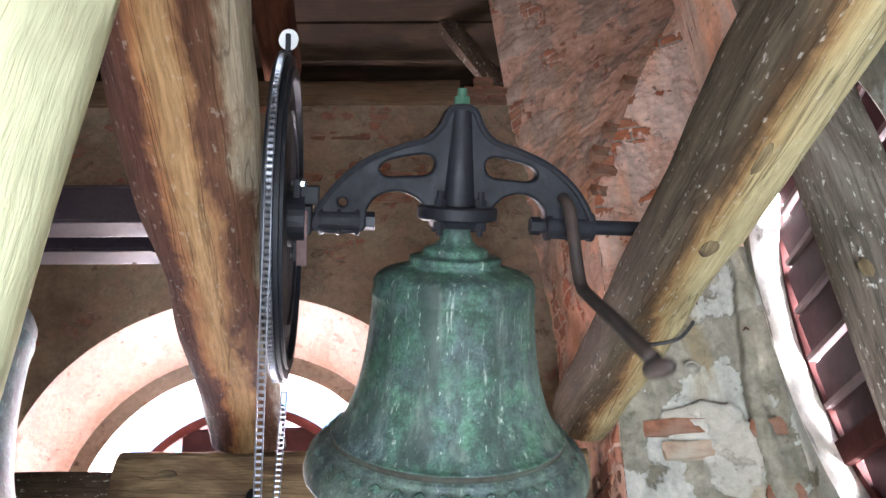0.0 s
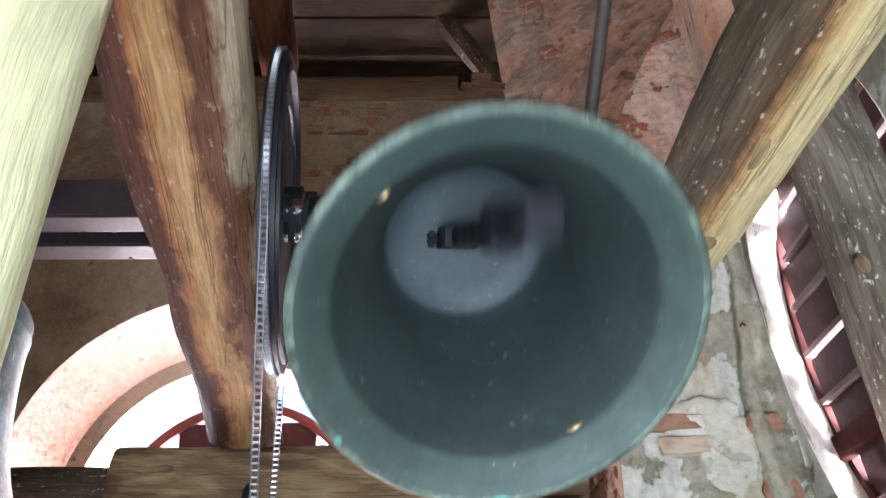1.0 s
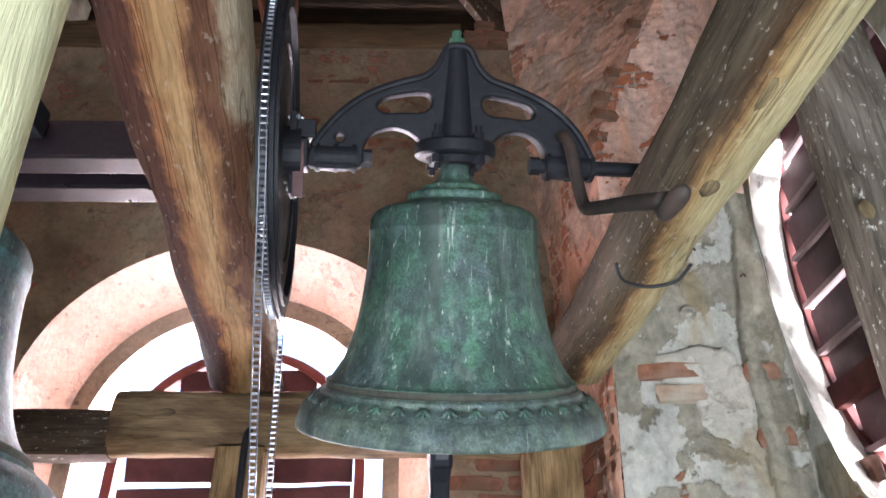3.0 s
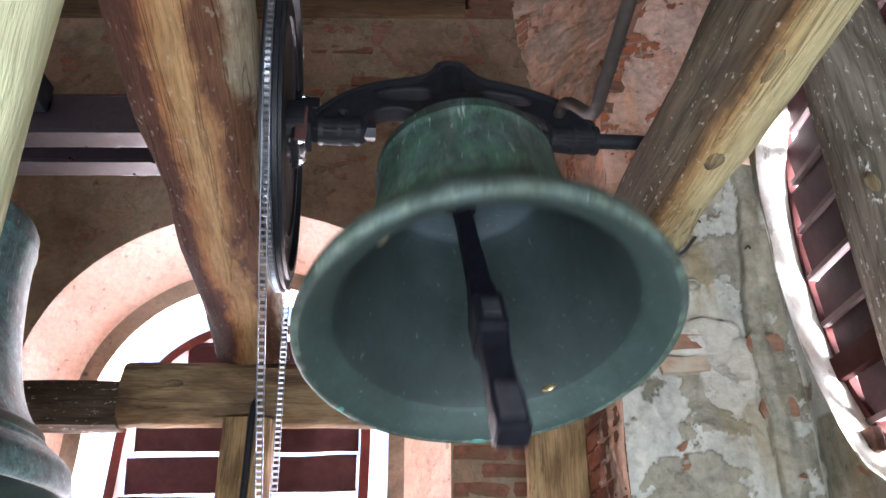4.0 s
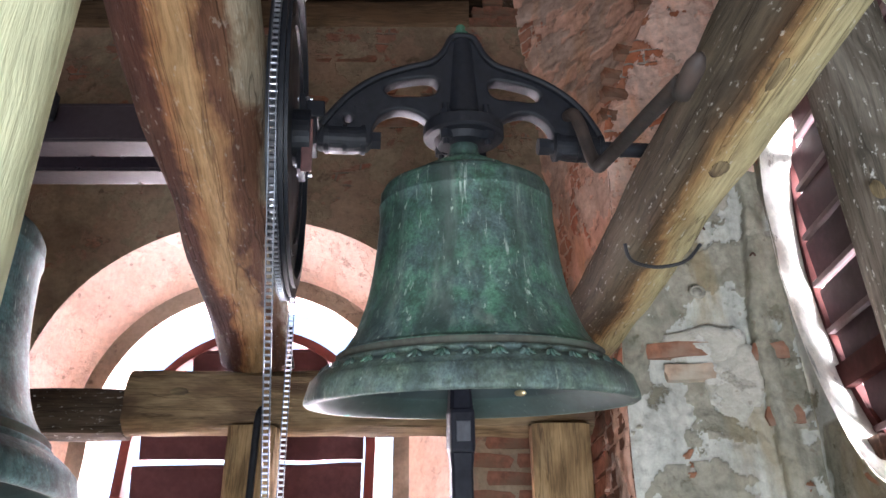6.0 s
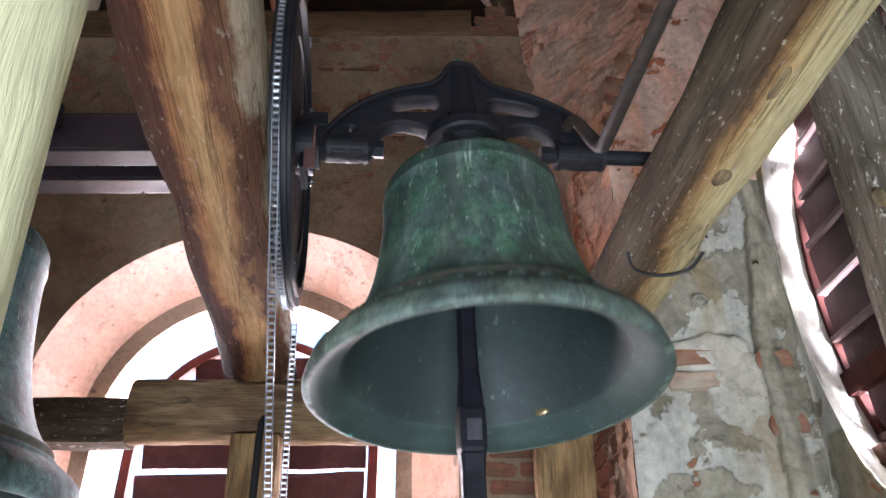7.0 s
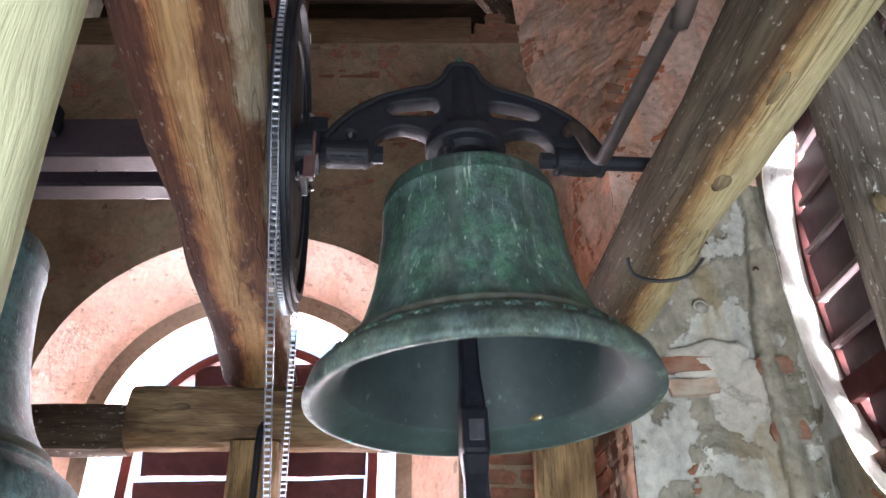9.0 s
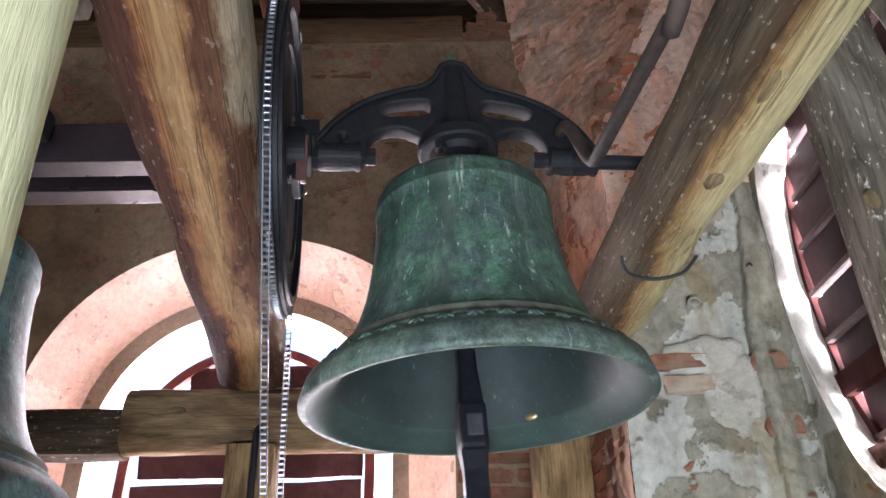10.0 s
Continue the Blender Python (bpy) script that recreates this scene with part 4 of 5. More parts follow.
    for a in range(4):
        ang = math.pi / 4 + a * math.pi / 2
        x, y = 0.012 + 0.082 * math.cos(ang), 0.082 * math.sin(ang)
        bm = bmesh.new()
        rod(bm, (x, y, -0.03), (x, y, 0.095), 0.009, 8)
        rod(bm, (x, y, 0.052), (x, y, 0.074), 0.017, 6)
        rod(bm, (x, y, -0.014), (x, y, 0.010), 0.019, 6)
        part("clamp_bolt", bm, CAST_IRON, bell)
    bm = bmesh.new()
    rod(bm, (0.012, 0, 0.33), (0.012, 0, 0.385), 0.014, 12)
    rod(bm, (0.012, 0, 0.335), (0.012, 0, 0.362), 0.024, 6)
    part("crown_nut", bm, VERDIGRIS, bell, "green corroded nut on the yoke's top")
    # axle
    for x0, x1, c0, c1 in ((-0.228, -0.64, -0.385, -0.268), (0.232, 0.64, 0.275, 0.42)):
        bm = bmesh.new()
        s = 1 if x1 > x0 else -1
        rod(bm, (x0, 0, 0), (x1, 0, 0), 0.022, 20)
        rod(bm, (x0 - 0.002 * s, 0, 0), (x0 + 0.03 * s, 0, 0), 0.027, 6)
        axle = part("axle", bm, STEEL_DARK, bell, "turned black steel axle")
        bm = bmesh.new()
        rod(bm, (c0, 0, 0), (c1, 0, 0), 0.038, 24)
        for x in (c0 + 0.008, (c0 + c1) / 2, c1 - 0.008):
            rod(bm, (x - 0.006, 0, 0), (x + 0.006, 0, 0), 0.043, 24)
        part("collar", bm, CAST_IRON, axle)
    # ringing lever: a bent bar with an eye, pointing to the camera side
    bm = bmesh.new()
    line = smooth_line([(0.316, -0.03, 0.085), (0.318, -0.078, 0.068), (0.323, -0.115, 0.01), (0.330, -0.16, -0.095), (0.332, -0.20, -0.143), (0.330, -0.26, -0.155), (0.322, -0.52, -0.178), (0.315, -0.735, -0.20)], 5)
    tube(bm, line, 0.0178, 12)
    c = Vector((0.316, -0.775, -0.208))
    d = Vector((0.02, -0.80, 0.32)).normalized()
    e = Vector((0, d.z, -d.y)).normalized()
    tube(bm, [c + d * x + e * 0.004 for x in (-0.062, -0.055, -0.03, 0.0, 0.02, 0.036, 0.044)], [0.008, 0.018, 0.020, 0.0205, 0.019, 0.013, 0.005], 14)
    part("ringing_lever", bm, LEVER_IRON, bell, "bent rusty iron lever with a lumpy end", True)
    # sprocket wheel
    bm = bmesh.new()
    ring(bm, WHEEL_R - 0.035, WHEEL_R - 0.006, WHEEL_X - 0.006, WHEEL_X + 0.006)
    wheel = part("chain_wheel", bm, STEEL_DARK, bell, "large black steel chain wheel")
    bm = bmesh.new()
    ring(bm, WHEEL_R - 0.05, WHEEL_R - 0.004, WHEEL_X + 0.014, WHEEL_X + 0.022)
    ring(bm, WHEEL_R - 0.055, WHEEL_R - 0.03, WHEEL_X + 0.006, WHEEL_X + 0.030)
    ring(bm, WHEEL_R - 0.05, WHEEL_R - 0.01, WHEEL_X + 0.011, WHEEL_X + 0.017)
    ring(bm, WHEEL_R - 0.05, WHEEL_R - 0.006, WHEEL_X - 0.017, WHEEL_X - 0.012)
    part("rim", bm, STEEL_DARK, wheel)
    bm = bmesh.new()
    ring(bm, 0.06, WHEEL_R - 0.04, WHEEL_X + 0.004, WHEEL_X + 0.012)
    ring(bm, 0.30, 0.33, WHEEL_X + 0.012, WHEEL_X + 0.020)
    part("web", bm, STEEL_DARK, wheel)
    bm = bmesh.new()
    rod(bm, (WHEEL_X - 0.02, 0, 0), (WHEEL_X + 0.06, 0, 0), 0.08, 32)
    part("hub", bm, STEEL_DARK, wheel)
    n = int(2 * math.pi * WHEEL_R / LINK)
    bm = bmesh.new()
    for k in range(n):
        a = 2 * math.pi * k / n
        m = Matrix.Rotation(a, 4, "X") @ Matrix.Translation((WHEEL_X, 0, WHEEL_R + 0.002)) @ Matrix.Rotation(radians(90), 4, "X")
        old = len(bm.verts)
        bm.from_mesh(LINK_MESH)
        bm.verts.ensure_lookup_table()
        bmesh.ops.transform(bm, matrix=m, verts=bm.verts[old:])
    tagged(part("wrapped_chain", bm, [CHAIN, CHAIN_PIN], wheel, "steel roller chain lying round the wheel"), kind="stuff")
    # bracket that ties wheel and yoke, with zinc bolts
    bm = bmesh.new()
    box(bm, (BRACKET_X + 0.055, -0.05, -0.115), (BRACKET_X + 0.075, 0.05, 0.115), 0.004)
    box(bm, (BRACKET_X + 0.075, -0.045, 0.045), (BRACKET_X + 0.125, 0.045, 0.095), 0.004)
    box(bm, (BRACKET_X + 0.075, -0.05, -0.04), (BRACKET_X + 0.105, 0.05, 0.04), 0.004)
    bracket = part("wheel_bracket", bm, STEEL_DARK, wheel, "black steel bracket")
    bm = bmesh.new()
    box(bm, (BRACKET_X + 0.066, -0.058, -0.125), (BRACKET_X + 0.096, -0.0515, 0.03), 0.003)
    part("clamp_plate", bm, PRIMER, bracket, "red-primed steel plate")
    for y in (-0.035, 0.035):
        for z in (-0.10, -0.05, 0.05, 0.10):
            bm = bmesh.new()
            rod(bm, (BRACKET_X + 0.05, y, z), (BRACKET_X + 0.092, y, z), 0.006, 8)
            rod(bm, (BRACKET_X + 0.073, y, z), (BRACKET_X + 0.084, y, z), 0.0115, 6)
            rod(bm, (BRACKET_X + 0.07, y, z), (BRACKET_X + 0.074, y, z), 0.015, 12)
            part("bolt", bm, ZINC, bracket)
    bm = bmesh.new()
    a = radians(-2.5)
    m = Matrix.Rotation(a, 4, "X") @ Matrix.Translation((WHEEL_X + 0.002, 0, WHEEL_R + 0.044))
    rod(bm, (0, 0.010, 0), (0, 0.016, 0), 0.026, 28)
    rod(bm, (0, 0.040, 0.012), (0, 0.046, 0.012), 0.026, 28)
    bmesh.ops.transform(bm, matrix=m, verts=bm.verts[:])
    part("white_disc", bm, WHITE_DISC, wheel, "round white enamel disc")
    bm = bmesh.new()
    box(bm, (-0.007, -0.004, -0.05), (0.007, 0.052, 0.018), 0.003)
    bmesh.ops.transform(bm, matrix=m, verts=bm.verts[:])
    part("disc_clip", bm, STEEL_DARK, wheel)

    # clapper: hangs from its hinge along -z
    clapper = new("clapper", None)
    clapper.parent = bell
    tagged(clapper, "black iron clapper with a bolted striker")
    bm = bmesh.new()
    for s in (-1, 1):
        box(bm, (s * 0.034 - 0.010, -0.028, -0.12), (s * 0.034 + 0.010, 0.028, 0.02), 0.004)
    box(bm, (-0.042, -0.03, -0.135), (0.042, 0.03, -0.075), 0.008)
    rod(bm, (-0.07, 0, 0), (0.07, 0, 0), 0.014, 12)
    for s in (-1, 1):
        rod(bm, (s * 0.05, 0, 0), (s * 0.064, 0, 0), 0.022, 6)
    part("fork", bm, CLAPPER_IRON, clapper)
    bm = bmesh.new()
    prof = [(-0.12, 0.024, 0.022), (-0.20, 0.021, 0.021), (-0.34, 0.021, 0.023), (-0.46, 0.023, 0.027), (-0.52, 0.028, 0.034), (-0.555, 0.030, 0.040)]
    rows = []
    for z, a, b in prof:
        rows.append([(x * a, y * b, z) for x, y in ((-1, -0.7), (-0.7, -1), (0.7, -1), (1, -0.7), (1, 0.7), (0.7, 1), (-0.7, 1), (-1, 0.7))])
    grid(bm, rows, closed=True, cap=True)
    part("shaft", bm, CLAPPER_IRON, clapper)
    bm = bmesh.new()
    box(bm, (-0.032, -0.048, -0.66), (0.032, 0.048, -0.55), 0.012)
    striker = part("striker", bm, CLAPPER_IRON, clapper)
    bm = bmesh.new()
    box(bm, (-0.017, -0.0495, -0.632), (0.019, -0.044, -0.582), 0.002)
    part("worn_face", bm, WORN, striker, "dull worn steel face")
    bm = bmesh.new()
    rows = []
    for z, a, b in ((-0.655, 0.031, 0.034), (-0.70, 0.027, 0.026), (-0.78, 0.027, 0.026), (-0.83, 0.031, 0.03), (-0.895, 0.031, 0.03), (-0.90, 0.027, 0.026)):
        rows.append([(x * a, y * b, z) for x, y in ((-1, -0.75), (-0.75, -1), (0.75, -1), (1, -0.75), (1, 0.75), (0.75, 1), (-0.75, 1), (-1, 0.75))])
    grid(bm, rows, closed=True, cap=True)
    tail = part("tail", bm, CLAPPER_IRON, clapper)
    bm = bmesh.new()
    box(bm, (-0.022, -0.034, -0.88), (0.022, -0.028, -0.80), 0.002)
    part("worn_face", bm, WORN, tail, "bright worn steel face")
    bm = bmesh.new()
    box(bm, (-0.05, -0.03, -0.19), (0.05, 0.03, -0.165), 0.004, Matrix.Translation((-0.017, 0, 0)))
    for s in (-1, 1):
        box(bm, (s * 0.058 - 0.008 - 0.017, -0.022, -0.215), (s * 0.058 + 0.008 - 0.017, 0.022, -0.165), 0.003)
    part("clapper_hanger", bm, CLAPPER_IRON, bell, "black iron hanger inside the crown")
    return bell, clapper


church_bell_ob, clapper_ob = church_bell()


def second_bell():
    bell = thing("second_bell", None, None, "larger blue-green patinated bell hanging still beside the beam", "bell")
    bell.matrix_basis = pose(-1.44, 1.78, 1.25 + Z0)
    bm = bmesh.new()
    bell_body(bm, 1.25)
    part("bell_body", bm, [BRONZE_BLUE, BRONZE_IN, BRONZE_LIP, BRONZE_CROWN, GROOVE_SHADE, BRONZE_BLUE], bell, smooth=True)
    bm = bmesh.new()
    rod(bm, (0, 0, -0.06), (0, 0, 0.26), 0.05, 16)
    box(bm, (-0.22, -0.05, 0.20), (0.22, 0.05, 0.30), 0.01)
    part("headstock", bm, CAST_IRON, bell, "black iron headstock hung from the girders")


second_bell()


def drive_chain():
    """Two straight runs of the roller chain, from the wheel down to the drive below the tie beam."""
    base = thing("drive_chain", None, None, "steel roller chain hanging from the bell wheel", "chain")
    v = W.cross(U)
    hub = AXLE + U * WHEEL_X
    q = Vector((0.166, -0.97))
    a = math.atan2(q.y, q.x) - math.acos((WHEEL_R + 0.002) / q.length)
    t = Vector((math.cos(a), math.sin(a))) * (WHEEL_R + 0.002)
    for p0, p1, lean in ((t, t + (q - t) * 1.5, 0.022), (Vector((WHEEL_R + 0.002, 0)), Vector((WHEEL_R - 0.02, -1.36)), 0.004)):
        A, B = hub + v * p0.x + W * p0.y, hub + v * p1.x + W * p1.y - U * lean
        z = (A - B).normalized()
        y = z.cross(U).normalized()
        m = Matrix((y.cross(z), y, z)).transposed().to_4x4()
        n = int((A - B).length / LINK)
        for k in range(n):
            ob = new("link", LINK_MESH)
            ob.parent = base
            mm = m.copy()
            mm.translation = A - z * LINK * (k + 0.5)
            ob.matrix_basis = mm


drive_chain()


# ---------------------------------------------------------------- small things
def iron_rod():
    bm = bmesh.new()
    tube(bm, smooth_line([(-0.745, 2.93, 0.87 + Z0), (-0.745, 2.885, 0.80 + Z0), (-0.74, 2.88, 0.5 + Z0), (-0.735, 2.88, -0.4 + Z0)], 6), 0.014, 10)
    thing("iron_rod", bm, CAST_IRON, "dark iron rod standing against the oak post", "rod", smooth=True)
    bm = bmesh.new()
    tube(bm, smooth_line([(-0.675, 2.96, 1.24 + Z0), (-0.665, 2.955, 1.14 + Z0), (-0.645, 2.95, 1.05 + Z0)], 6), 0.012, 8)
    thing("iron_strap", bm, CAST_IRON, "dark iron strap on the bearer's side", "strap", smooth=True)


iron_rod()


def cable():
    """Thin wire slung under the golden bearer."""
    bm = bmesh.new()
    pts = [(0.528, 1.93, 1.075), (0.536, 1.945, 1.045), (0.56, 1.965, 1.030), (0.62, 1.98, 1.022), (0.68, 1.97, 1.024), (0.716, 1.945, 1.032), (0.736, 1.89, 1.05)]
    tube(bm, smooth_line([(x, y, z + Z0) for x, y, z in pts], 6), 0.0055, 8)
    thing("cable", bm, CABLE, "thin black wire slung under the bearer", "wire", smooth=True)


cable()


def latch():
    ob = thing("window_latch", None, None, "rusty iron latch on the louvre frame", "latch")
    bm = bmesh.new()
    box(bm, (1.395, 2.40, 0.555 + Z0), (1.43, 2.53, 0.635 + Z0), 0.006)
    part("plate", bm, RUST, ob)
    bm = bmesh.new()
    tube(bm, smooth_line([(1.40, 2.42, 0.575 + Z0), (1.392, 2.52, 0.562 + Z0), (1.39, 2.60, 0.572 + Z0), (1.392, 2.63, 0.585 + Z0), (1.395, 2.62, 0.605 + Z0)], 5), 0.011, 8)
    part("hook", bm, RUST, ob)


latch()


def knots():
    """Dark knots in the timber, each set a little proud of its face."""
    dark = wood("knot_wood", (0.20, 0.15, 0.08), (0.29, 0.22, 0.12), (0.38, 0.30, 0.17), seed=51.0)
    beams = {o.name: o for o in bpy.data.objects if o.name.startswith(("bearer", "tie", "grey"))}
    for owner, at, size in (("bearer_beam.001", (0.66, 1.49, 1.036), (0.022, 0.034, 0.0018)), ("bearer_beam.001", (0.672, 1.167, 1.036), (0.014, 0.06, 0.0015)),
                            ("tie_beam", (-1.10, 2.951, 0.95), (0.038, 0.004, 0.016)), ("grey_post", (1.035, 1.500, 0.985), (0.018, 0.004, 0.026))):
        ob = beams[owner]
        bm = bmesh.new()
        bmesh.ops.create_uvsphere(bm, u_segments=20, v_segments=10, radius=1.0)
        for v in bm.verts:
            v.co *= 1 + 0.25 * noise.noise(v.co * 2.2 + Vector(at) * 9)
        bmesh.ops.transform(bm, matrix=ob.matrix_basis.inverted() @ Matrix.Translation((at[0], at[1], at[2] + Z0)) @ Matrix.Diagonal((*size, 1)), verts=bm.verts[:])
        part("knot", bm, dark, ob, "dark knot", True)


knots()


def wall_fittings():
    """A round plug in the plaster and two bent nails on the pier."""
    bm = bmesh.new()
    tube(bm, [(0.962 + 0.026 * math.cos(a), 2.583, 1.225 + Z0 + 0.024 * math.sin(a)) for a in (2 * math.pi * k / 18 for k in range(19))], 0.006, 6)
    rod(bm, (0.962, 2.60, 1.225 + Z0), (0.962, 2.582, 1.225 + Z0), 0.020, 16)
    thing("wall_plug", bm, MORTAR, "round crumbling mortar plug in the plaster", "plug", smooth=True)
    for x, z in ((1.005, 1.475), (1.18, 1.36)):
        bm = bmesh.new()
        tube(bm, smooth_line([(x, 2.62, z + Z0), (x, 2.53, z + 0.005 + Z0), (x + 0.004, 2.515, z - 0.012 + Z0)], 4), 0.004, 6)
        thing("nail", bm, RUST, "rusty bent nail in the plaster", "nail", "nails", smooth=True)


wall_fittings()


# ---------------------------------------------------------------- bare bricks
def bricks():
    pier_face = bpy.data.objects["wall_pier_face"]
    pier_side = bpy.data.objects["wall_pier_side"]
    back_wall = bpy.data.objects["wall_back"]

    def brick_mesh(seed, l=0.25, h=0.066, d=0.05):
        bm = bmesh.new()
        box(bm, (-l / 2, -d / 2, -h / 2), (l / 2, d / 2, h / 2))
        bmesh.ops.subdivide_edges(bm, edges=bm.edges[:], cuts=1, use_grid_fill=True)
        for v in bm.verts:
            if abs(v.co.x) > l * 0.4 and abs(v.co.z) > h * 0.4:
                v.co.x *= 0.93
                v.co.z *= 0.86
            v.co += Vector((noise.noise(v.co * 30 + Vector((seed, 0, 0))), noise.noise(v.co * 30 + Vector((0, seed, 0))) * 0.5, noise.noise(v.co * 30 + Vector((0, 0, seed))))) * 0.016
        return mesh_of("brick", bm, BRICK_PALE if seed > 9 else BRICK)

    kinds = [brick_mesh(k * 3.3, l) for k, l in enumerate((0.24, 0.25, 0.12, 0.18))]
    for k in range(3):
        me = kinds[k].copy()
        me.materials[0] = BRICK_DULL
        kinds.append(me)

    def lay(parent, kind, x, y, z, turn):
        ob = new("brick", kinds[kind])
        ob.parent = parent
        ob.matrix_basis = pose(x, y, z + Z0, 0, random.uniform(-2, 2), turn)

    turn_b = math.degrees(math.atan2(2.56 - 2.68, 1.285 - 0.68))
    for kind, f, z in ((0, 0.325, 1.010), (3, 0.365, 0.920), (2, 0.835, 0.981), (2, 0.84, 0.741)):
        p = Vector((0.68, 2.68)).lerp(Vector((1.285, 2.56)), f)
        lay(pier_face, kind, p.x, p.y + (0.010 if f < 0.8 else 0.006), z, turn_b)
    def patch(f, z, rx, rz, seed):
        """A raised, ragged plate of mortar left on the pier."""
        bm = bmesh.new()
        c = Vector((0.68, 2.68, 0)).lerp(Vector((1.285, 2.56, 0)), f)
        d = Vector((0.605, -0.16, 0)).normalized()
        nrm = Vector((d.y, -d.x, 0))
        rows = []
        for k, (s, o) in enumerate(((0.0, 0.017), (0.5, 0.016), (0.85, 0.013), (1.0, 0.006), (1.04, -0.03))):
            row = []
            for i in range(40):
                a = 2 * math.pi * i / 40
                w = 1 + 0.28 * noise.noise(Vector((math.cos(a) * 1.6, math.sin(a) * 1.6, seed))) + 0.14 * noise.noise(Vector((math.cos(a) * 5, math.sin(a) * 5, seed)))
                x, zz = math.cos(a) * rx * s * w, math.sin(a) * rz * s * w
                p = c + d * x + nrm * (o + 0.006 * noise.noise(Vector((x * 25, zz * 25, seed)))) + Vector((0, 0, z + zz + Z0))
                row.append(p)
            rows.append(row)
        grid(bm, rows, closed=True)
        part("mortar_patch", bm, WALL_PATCH, pier_face, "pale ragged mortar patch", True)

    patch(0.47, 1.03, 0.155, 0.070, 3.0)
    patch(0.60, 0.90, 0.10, 0.16, 7.0)
    patch(0.22, 1.42, 0.07, 0.10, 11.0)
    # broken arris and the courses of the side face under the bearer
    for i, z in enumerate((0.36, 0.44, 0.52, 0.60, 0.68, 0.76, 0.84, 0.92)):
        a = Vector((0.668, 2.69))
        for f in (0.205 + 0.015 * (i % 2), 0.60 + 0.1 * (i % 2)):
            p = a.lerp(Vector((0.63, 3.34)), f)
            lay(pier_side, (5, 4, 5)[(i + int(f * 10)) % 3], p.x + 0.010, p.y, z, 93.4)
    for kind, x, z in ((2, 0.86, 2.53), (2, 0.77, 2.27), (2, 0.785, 2.38), (2, 0.745, 2.14), (2, 1.0, 2.86)):
        lay(pier_side, kind, x, 2.672, z, 12)
    # loose brick ends in the corner beside the wall plate
    for kind, x, z in ((4, 0.23, 3.42), (6, 0.37, 3.43), (6, 0.22, 3.51), (4, 0.35, 3.515), (6, 0.29, 3.60)):
        lay(back_wall, kind, x, 3.36, z, 4)
    # sooty bricks of the back wall above the arch
    for i in range(9):
        z = 2.63 + 0.079 * i
        for k in range(5):
            x = -0.80 + 0.265 * k + 0.13 * (i % 2)
            if x < 0.34 and random.random() < 0.38:
                lay(back_wall, random.choice((4, 5, 4, 5, 0)), x, 3.337, z, 0)
    # bare brickwork of the back wall right of the window, under the tie beam
    for i in range(9):
        z = 0.28 + 0.079 * i
        for k in range(2):
            x = 0.17 + 0.265 * k + 0.13 * (i % 2)
            if x < 0.56:
                lay(back_wall, (4, 5)[(i + k) % 2], x, 3.335, z, 0)


bricks()


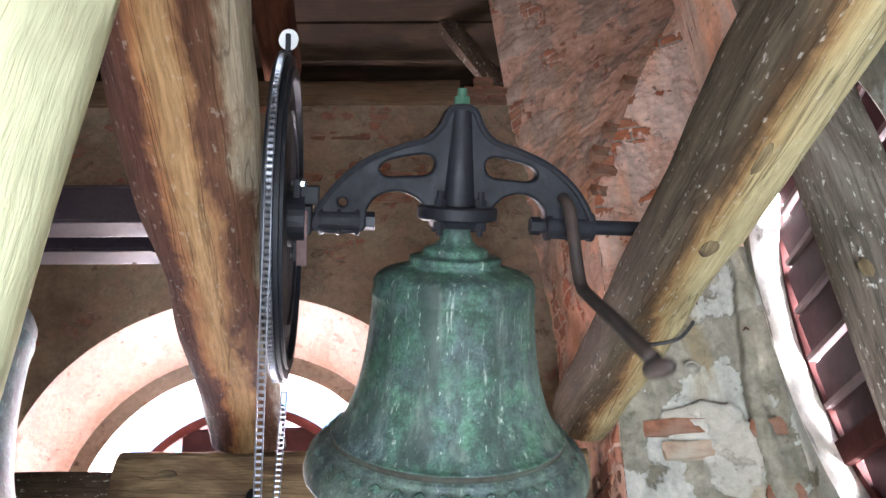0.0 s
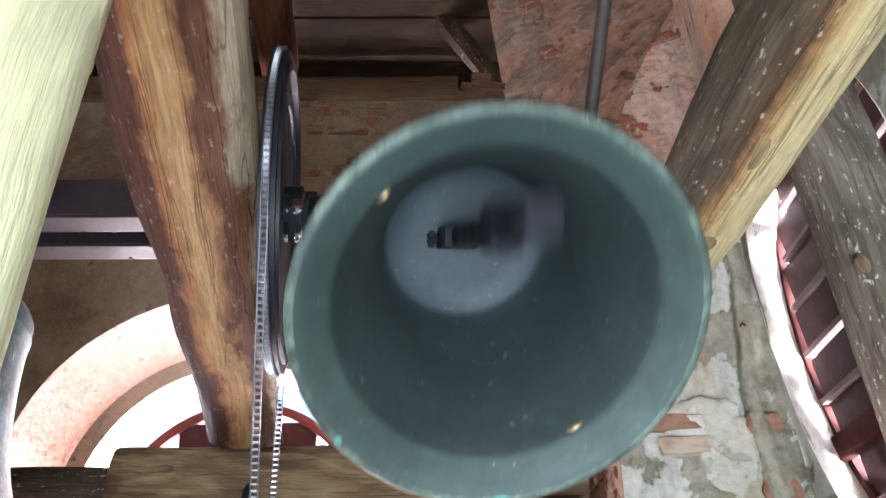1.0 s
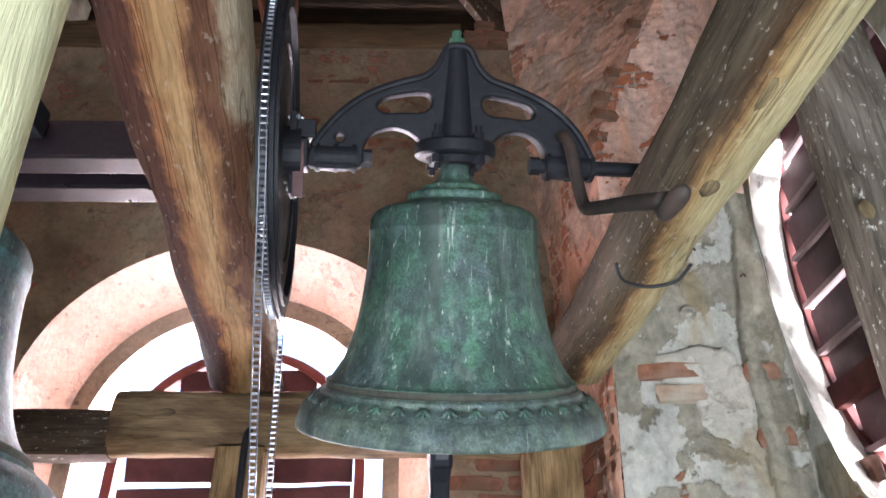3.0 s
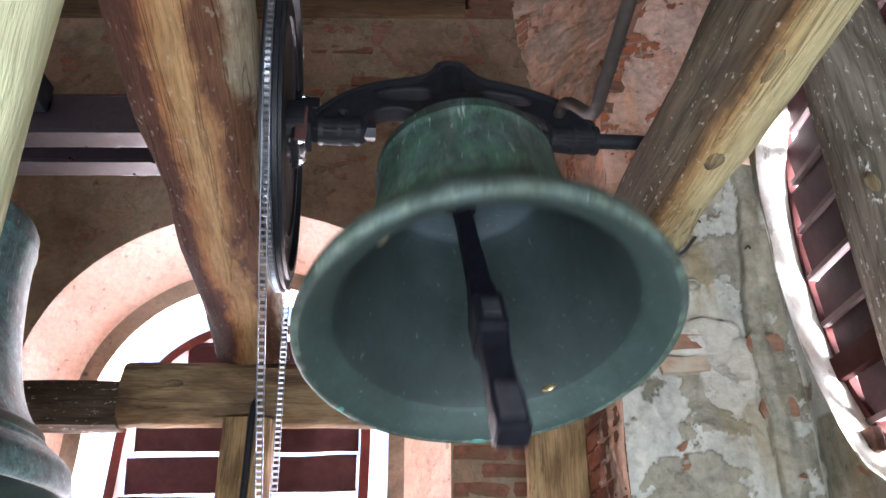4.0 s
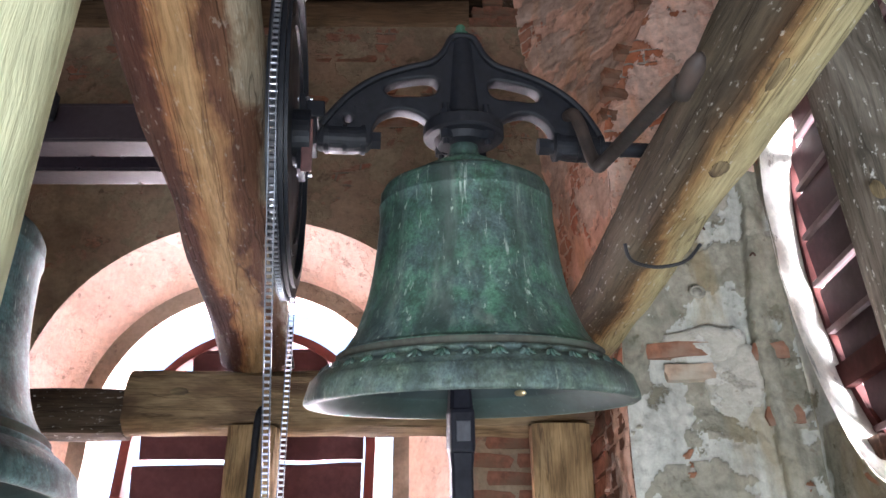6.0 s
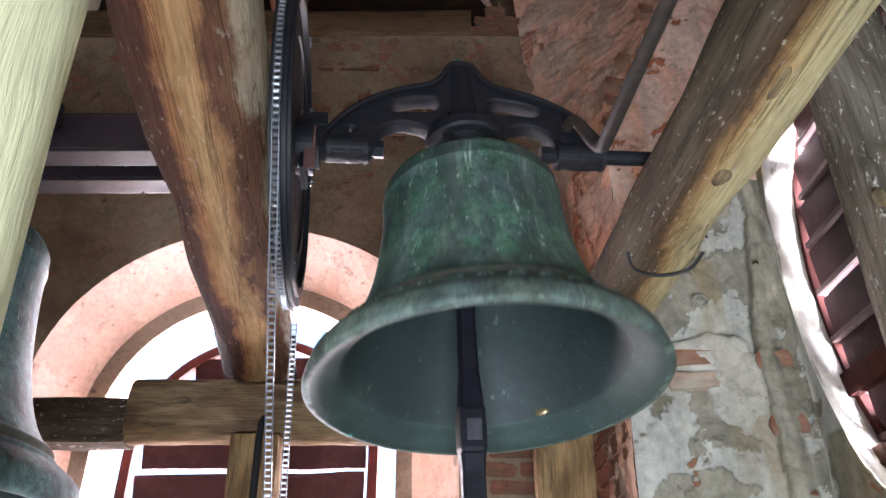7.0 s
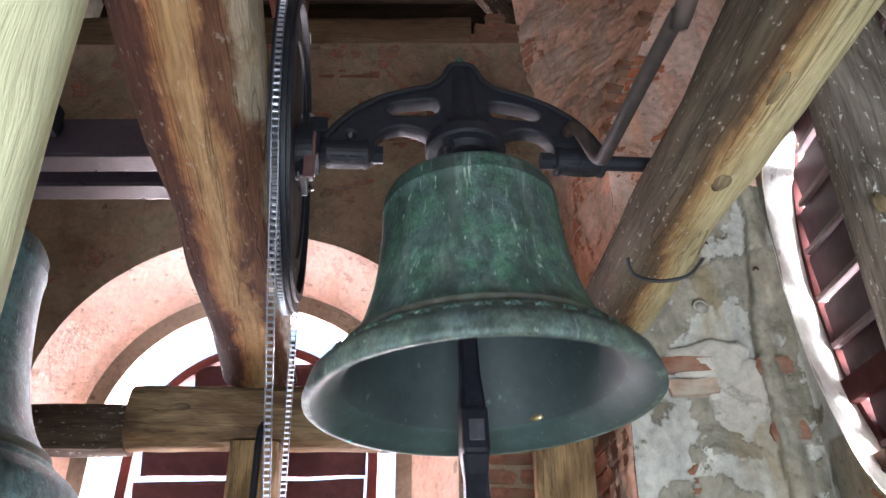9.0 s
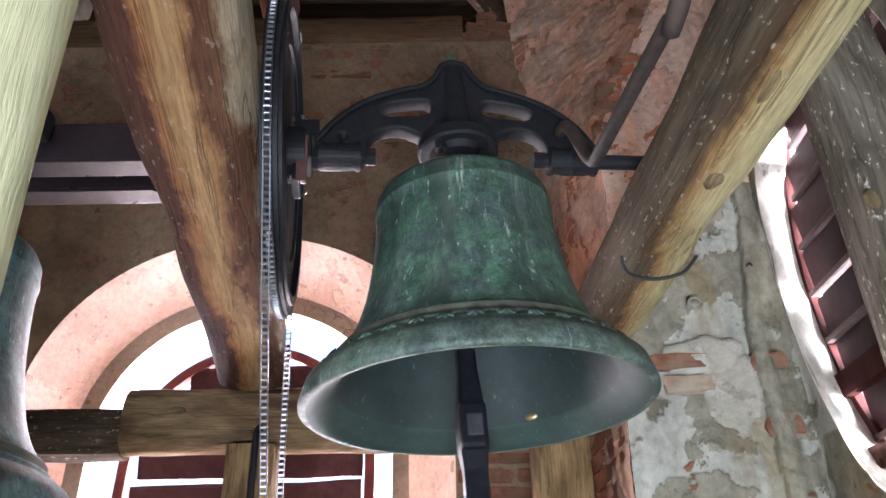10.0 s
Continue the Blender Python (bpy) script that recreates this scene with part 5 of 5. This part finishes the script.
# ---------------------------------------------------------------- what moves
def motions():
    swing = [(0.0, -41), (0.1, -45), (0.2, -44), (0.3, -36), (0.4, -19), (0.5, 3), (0.6, 22), (0.7, 35), (0.8, 43), (0.9, 44.2), (1.0, 38.4), (1.1, 26), (1.2, 9), (1.3, -9), (1.4, -24), (1.5, -35), (1.6, -39.5), (1.7, -36), (1.8, -24.5), (1.9, -8.5), (2.0, 9), (2.1, 22.5), (2.2, 32), (2.3, 36), (2.4, 34.5), (2.5, 27.8), (2.6, 14.5), (2.7, 0.5), (2.8, -13), (2.9, -21.5), (3.0, -26), (3.1, -27.5), (3.2, -25)]
    swing += [(3.3, -19), (3.4, -10), (3.5, 2), (3.6, 13), (3.7, 21), (3.8, 25), (3.9, 23.5), (4.0, 17.5), (4.1, 8.5), (4.2, -1), (4.3, -10), (4.4, -17), (4.5, -19.6), (4.6, -17), (4.7, -9), (4.8, 0), (4.9, 8.5), (5.0, 16), (5.1, 20.2), (5.2, 21.5), (5.3, 19.7), (5.4, 15), (5.5, 9.2), (5.6, 1.8), (5.7, -5)]
    swing += [(5.8, -9.5), (5.9, -12), (6.0, -11.5), (6.1, -8.5), (6.2, -3), (6.3, 4), (6.4, 10), (6.5, 14), (6.6, 15.8), (6.7, 15.2), (6.8, 13), (6.9, 9.5), (7.0, 5.5), (7.1, 1.3), (7.2, -2), (7.3, -4), (7.4, -4.6), (7.5, -3.7), (7.6, -1.3), (7.7, 2), (7.8, 5.3), (7.9, 8.5), (8.0, 10.2), (8.1, 10.4), (8.2, 9.2), (8.3, 7), (8.4, 4), (8.5, 0.8), (8.6, -1.8), (8.7, -3.1), (8.8, -2.8), (8.9, -1.2), (9.0, 1.2), (9.1, 4), (9.2, 6.8), (9.3, 8.6), (9.4, 9), (9.5, 7.9), (9.6, 6), (9.7, 3.8), (9.8, 1.7), (9.9, 0.4), (10.0, -0.1)]
    hang = [(0.0, -56), (0.1, -60), (0.2, -56), (0.3, -44), (0.4, -20), (0.5, 8), (0.6, 31), (0.7, 54), (0.8, 69), (0.9, 69), (1.0, 57.7), (1.1, 33), (1.2, 9), (1.3, -15), (1.4, -36), (1.5, -49), (1.6, -54), (1.7, -42), (1.8, -22), (1.9, 2), (2.0, 25.8), (2.1, 41), (2.2, 53), (2.3, 51), (2.4, 41), (2.5, 24.4), (2.6, 6), (2.7, -10), (2.8, -17), (2.9, -23), (3.0, -26.5), (3.1, -28), (3.2, -27), (3.4, -17), (3.6, 6), (3.8, 32), (4.0, 28), (4.2, -2), (4.3, -18), (4.4, -26), (4.5, -20), (4.6, -6), (4.7, 8), (4.8, 17.7), (4.9, 24), (5.0, 25), (5.1, 22.5), (5.2, 15.8), (5.3, 6), (5.4, -3), (5.5, -10.2), (5.6, -15), (5.7, -18), (5.9, -16), (6.1, -6), (6.3, 8), (6.5, 15), (6.7, 8), (6.8, 2), (7.0, -5), (7.2, -6), (7.4, -1), (7.6, 3), (7.8, 3), (8.0, -1), (8.2, -3), (8.4, -1), (8.6, 3), (8.8, 4), (9.0, 0), (9.2, -3), (9.4, 4), (9.6, 13), (9.8, 13.5), (10.0, 4)]
    walk(church_bell_ob, [(t, BELL @ pose(0, 0, 0, -a)) for t, a in swing])
    at = dict(swing)

    def bell_at(t):
        return at[t] if t in at else (at[round(t - 0.1, 1)] + at[round(t + 0.1, 1)]) / 2

    walk(clapper_ob, [(t, pose(-0.017, 0, -0.197, bell_at(t) - a)) for t, a in hang])


motions()
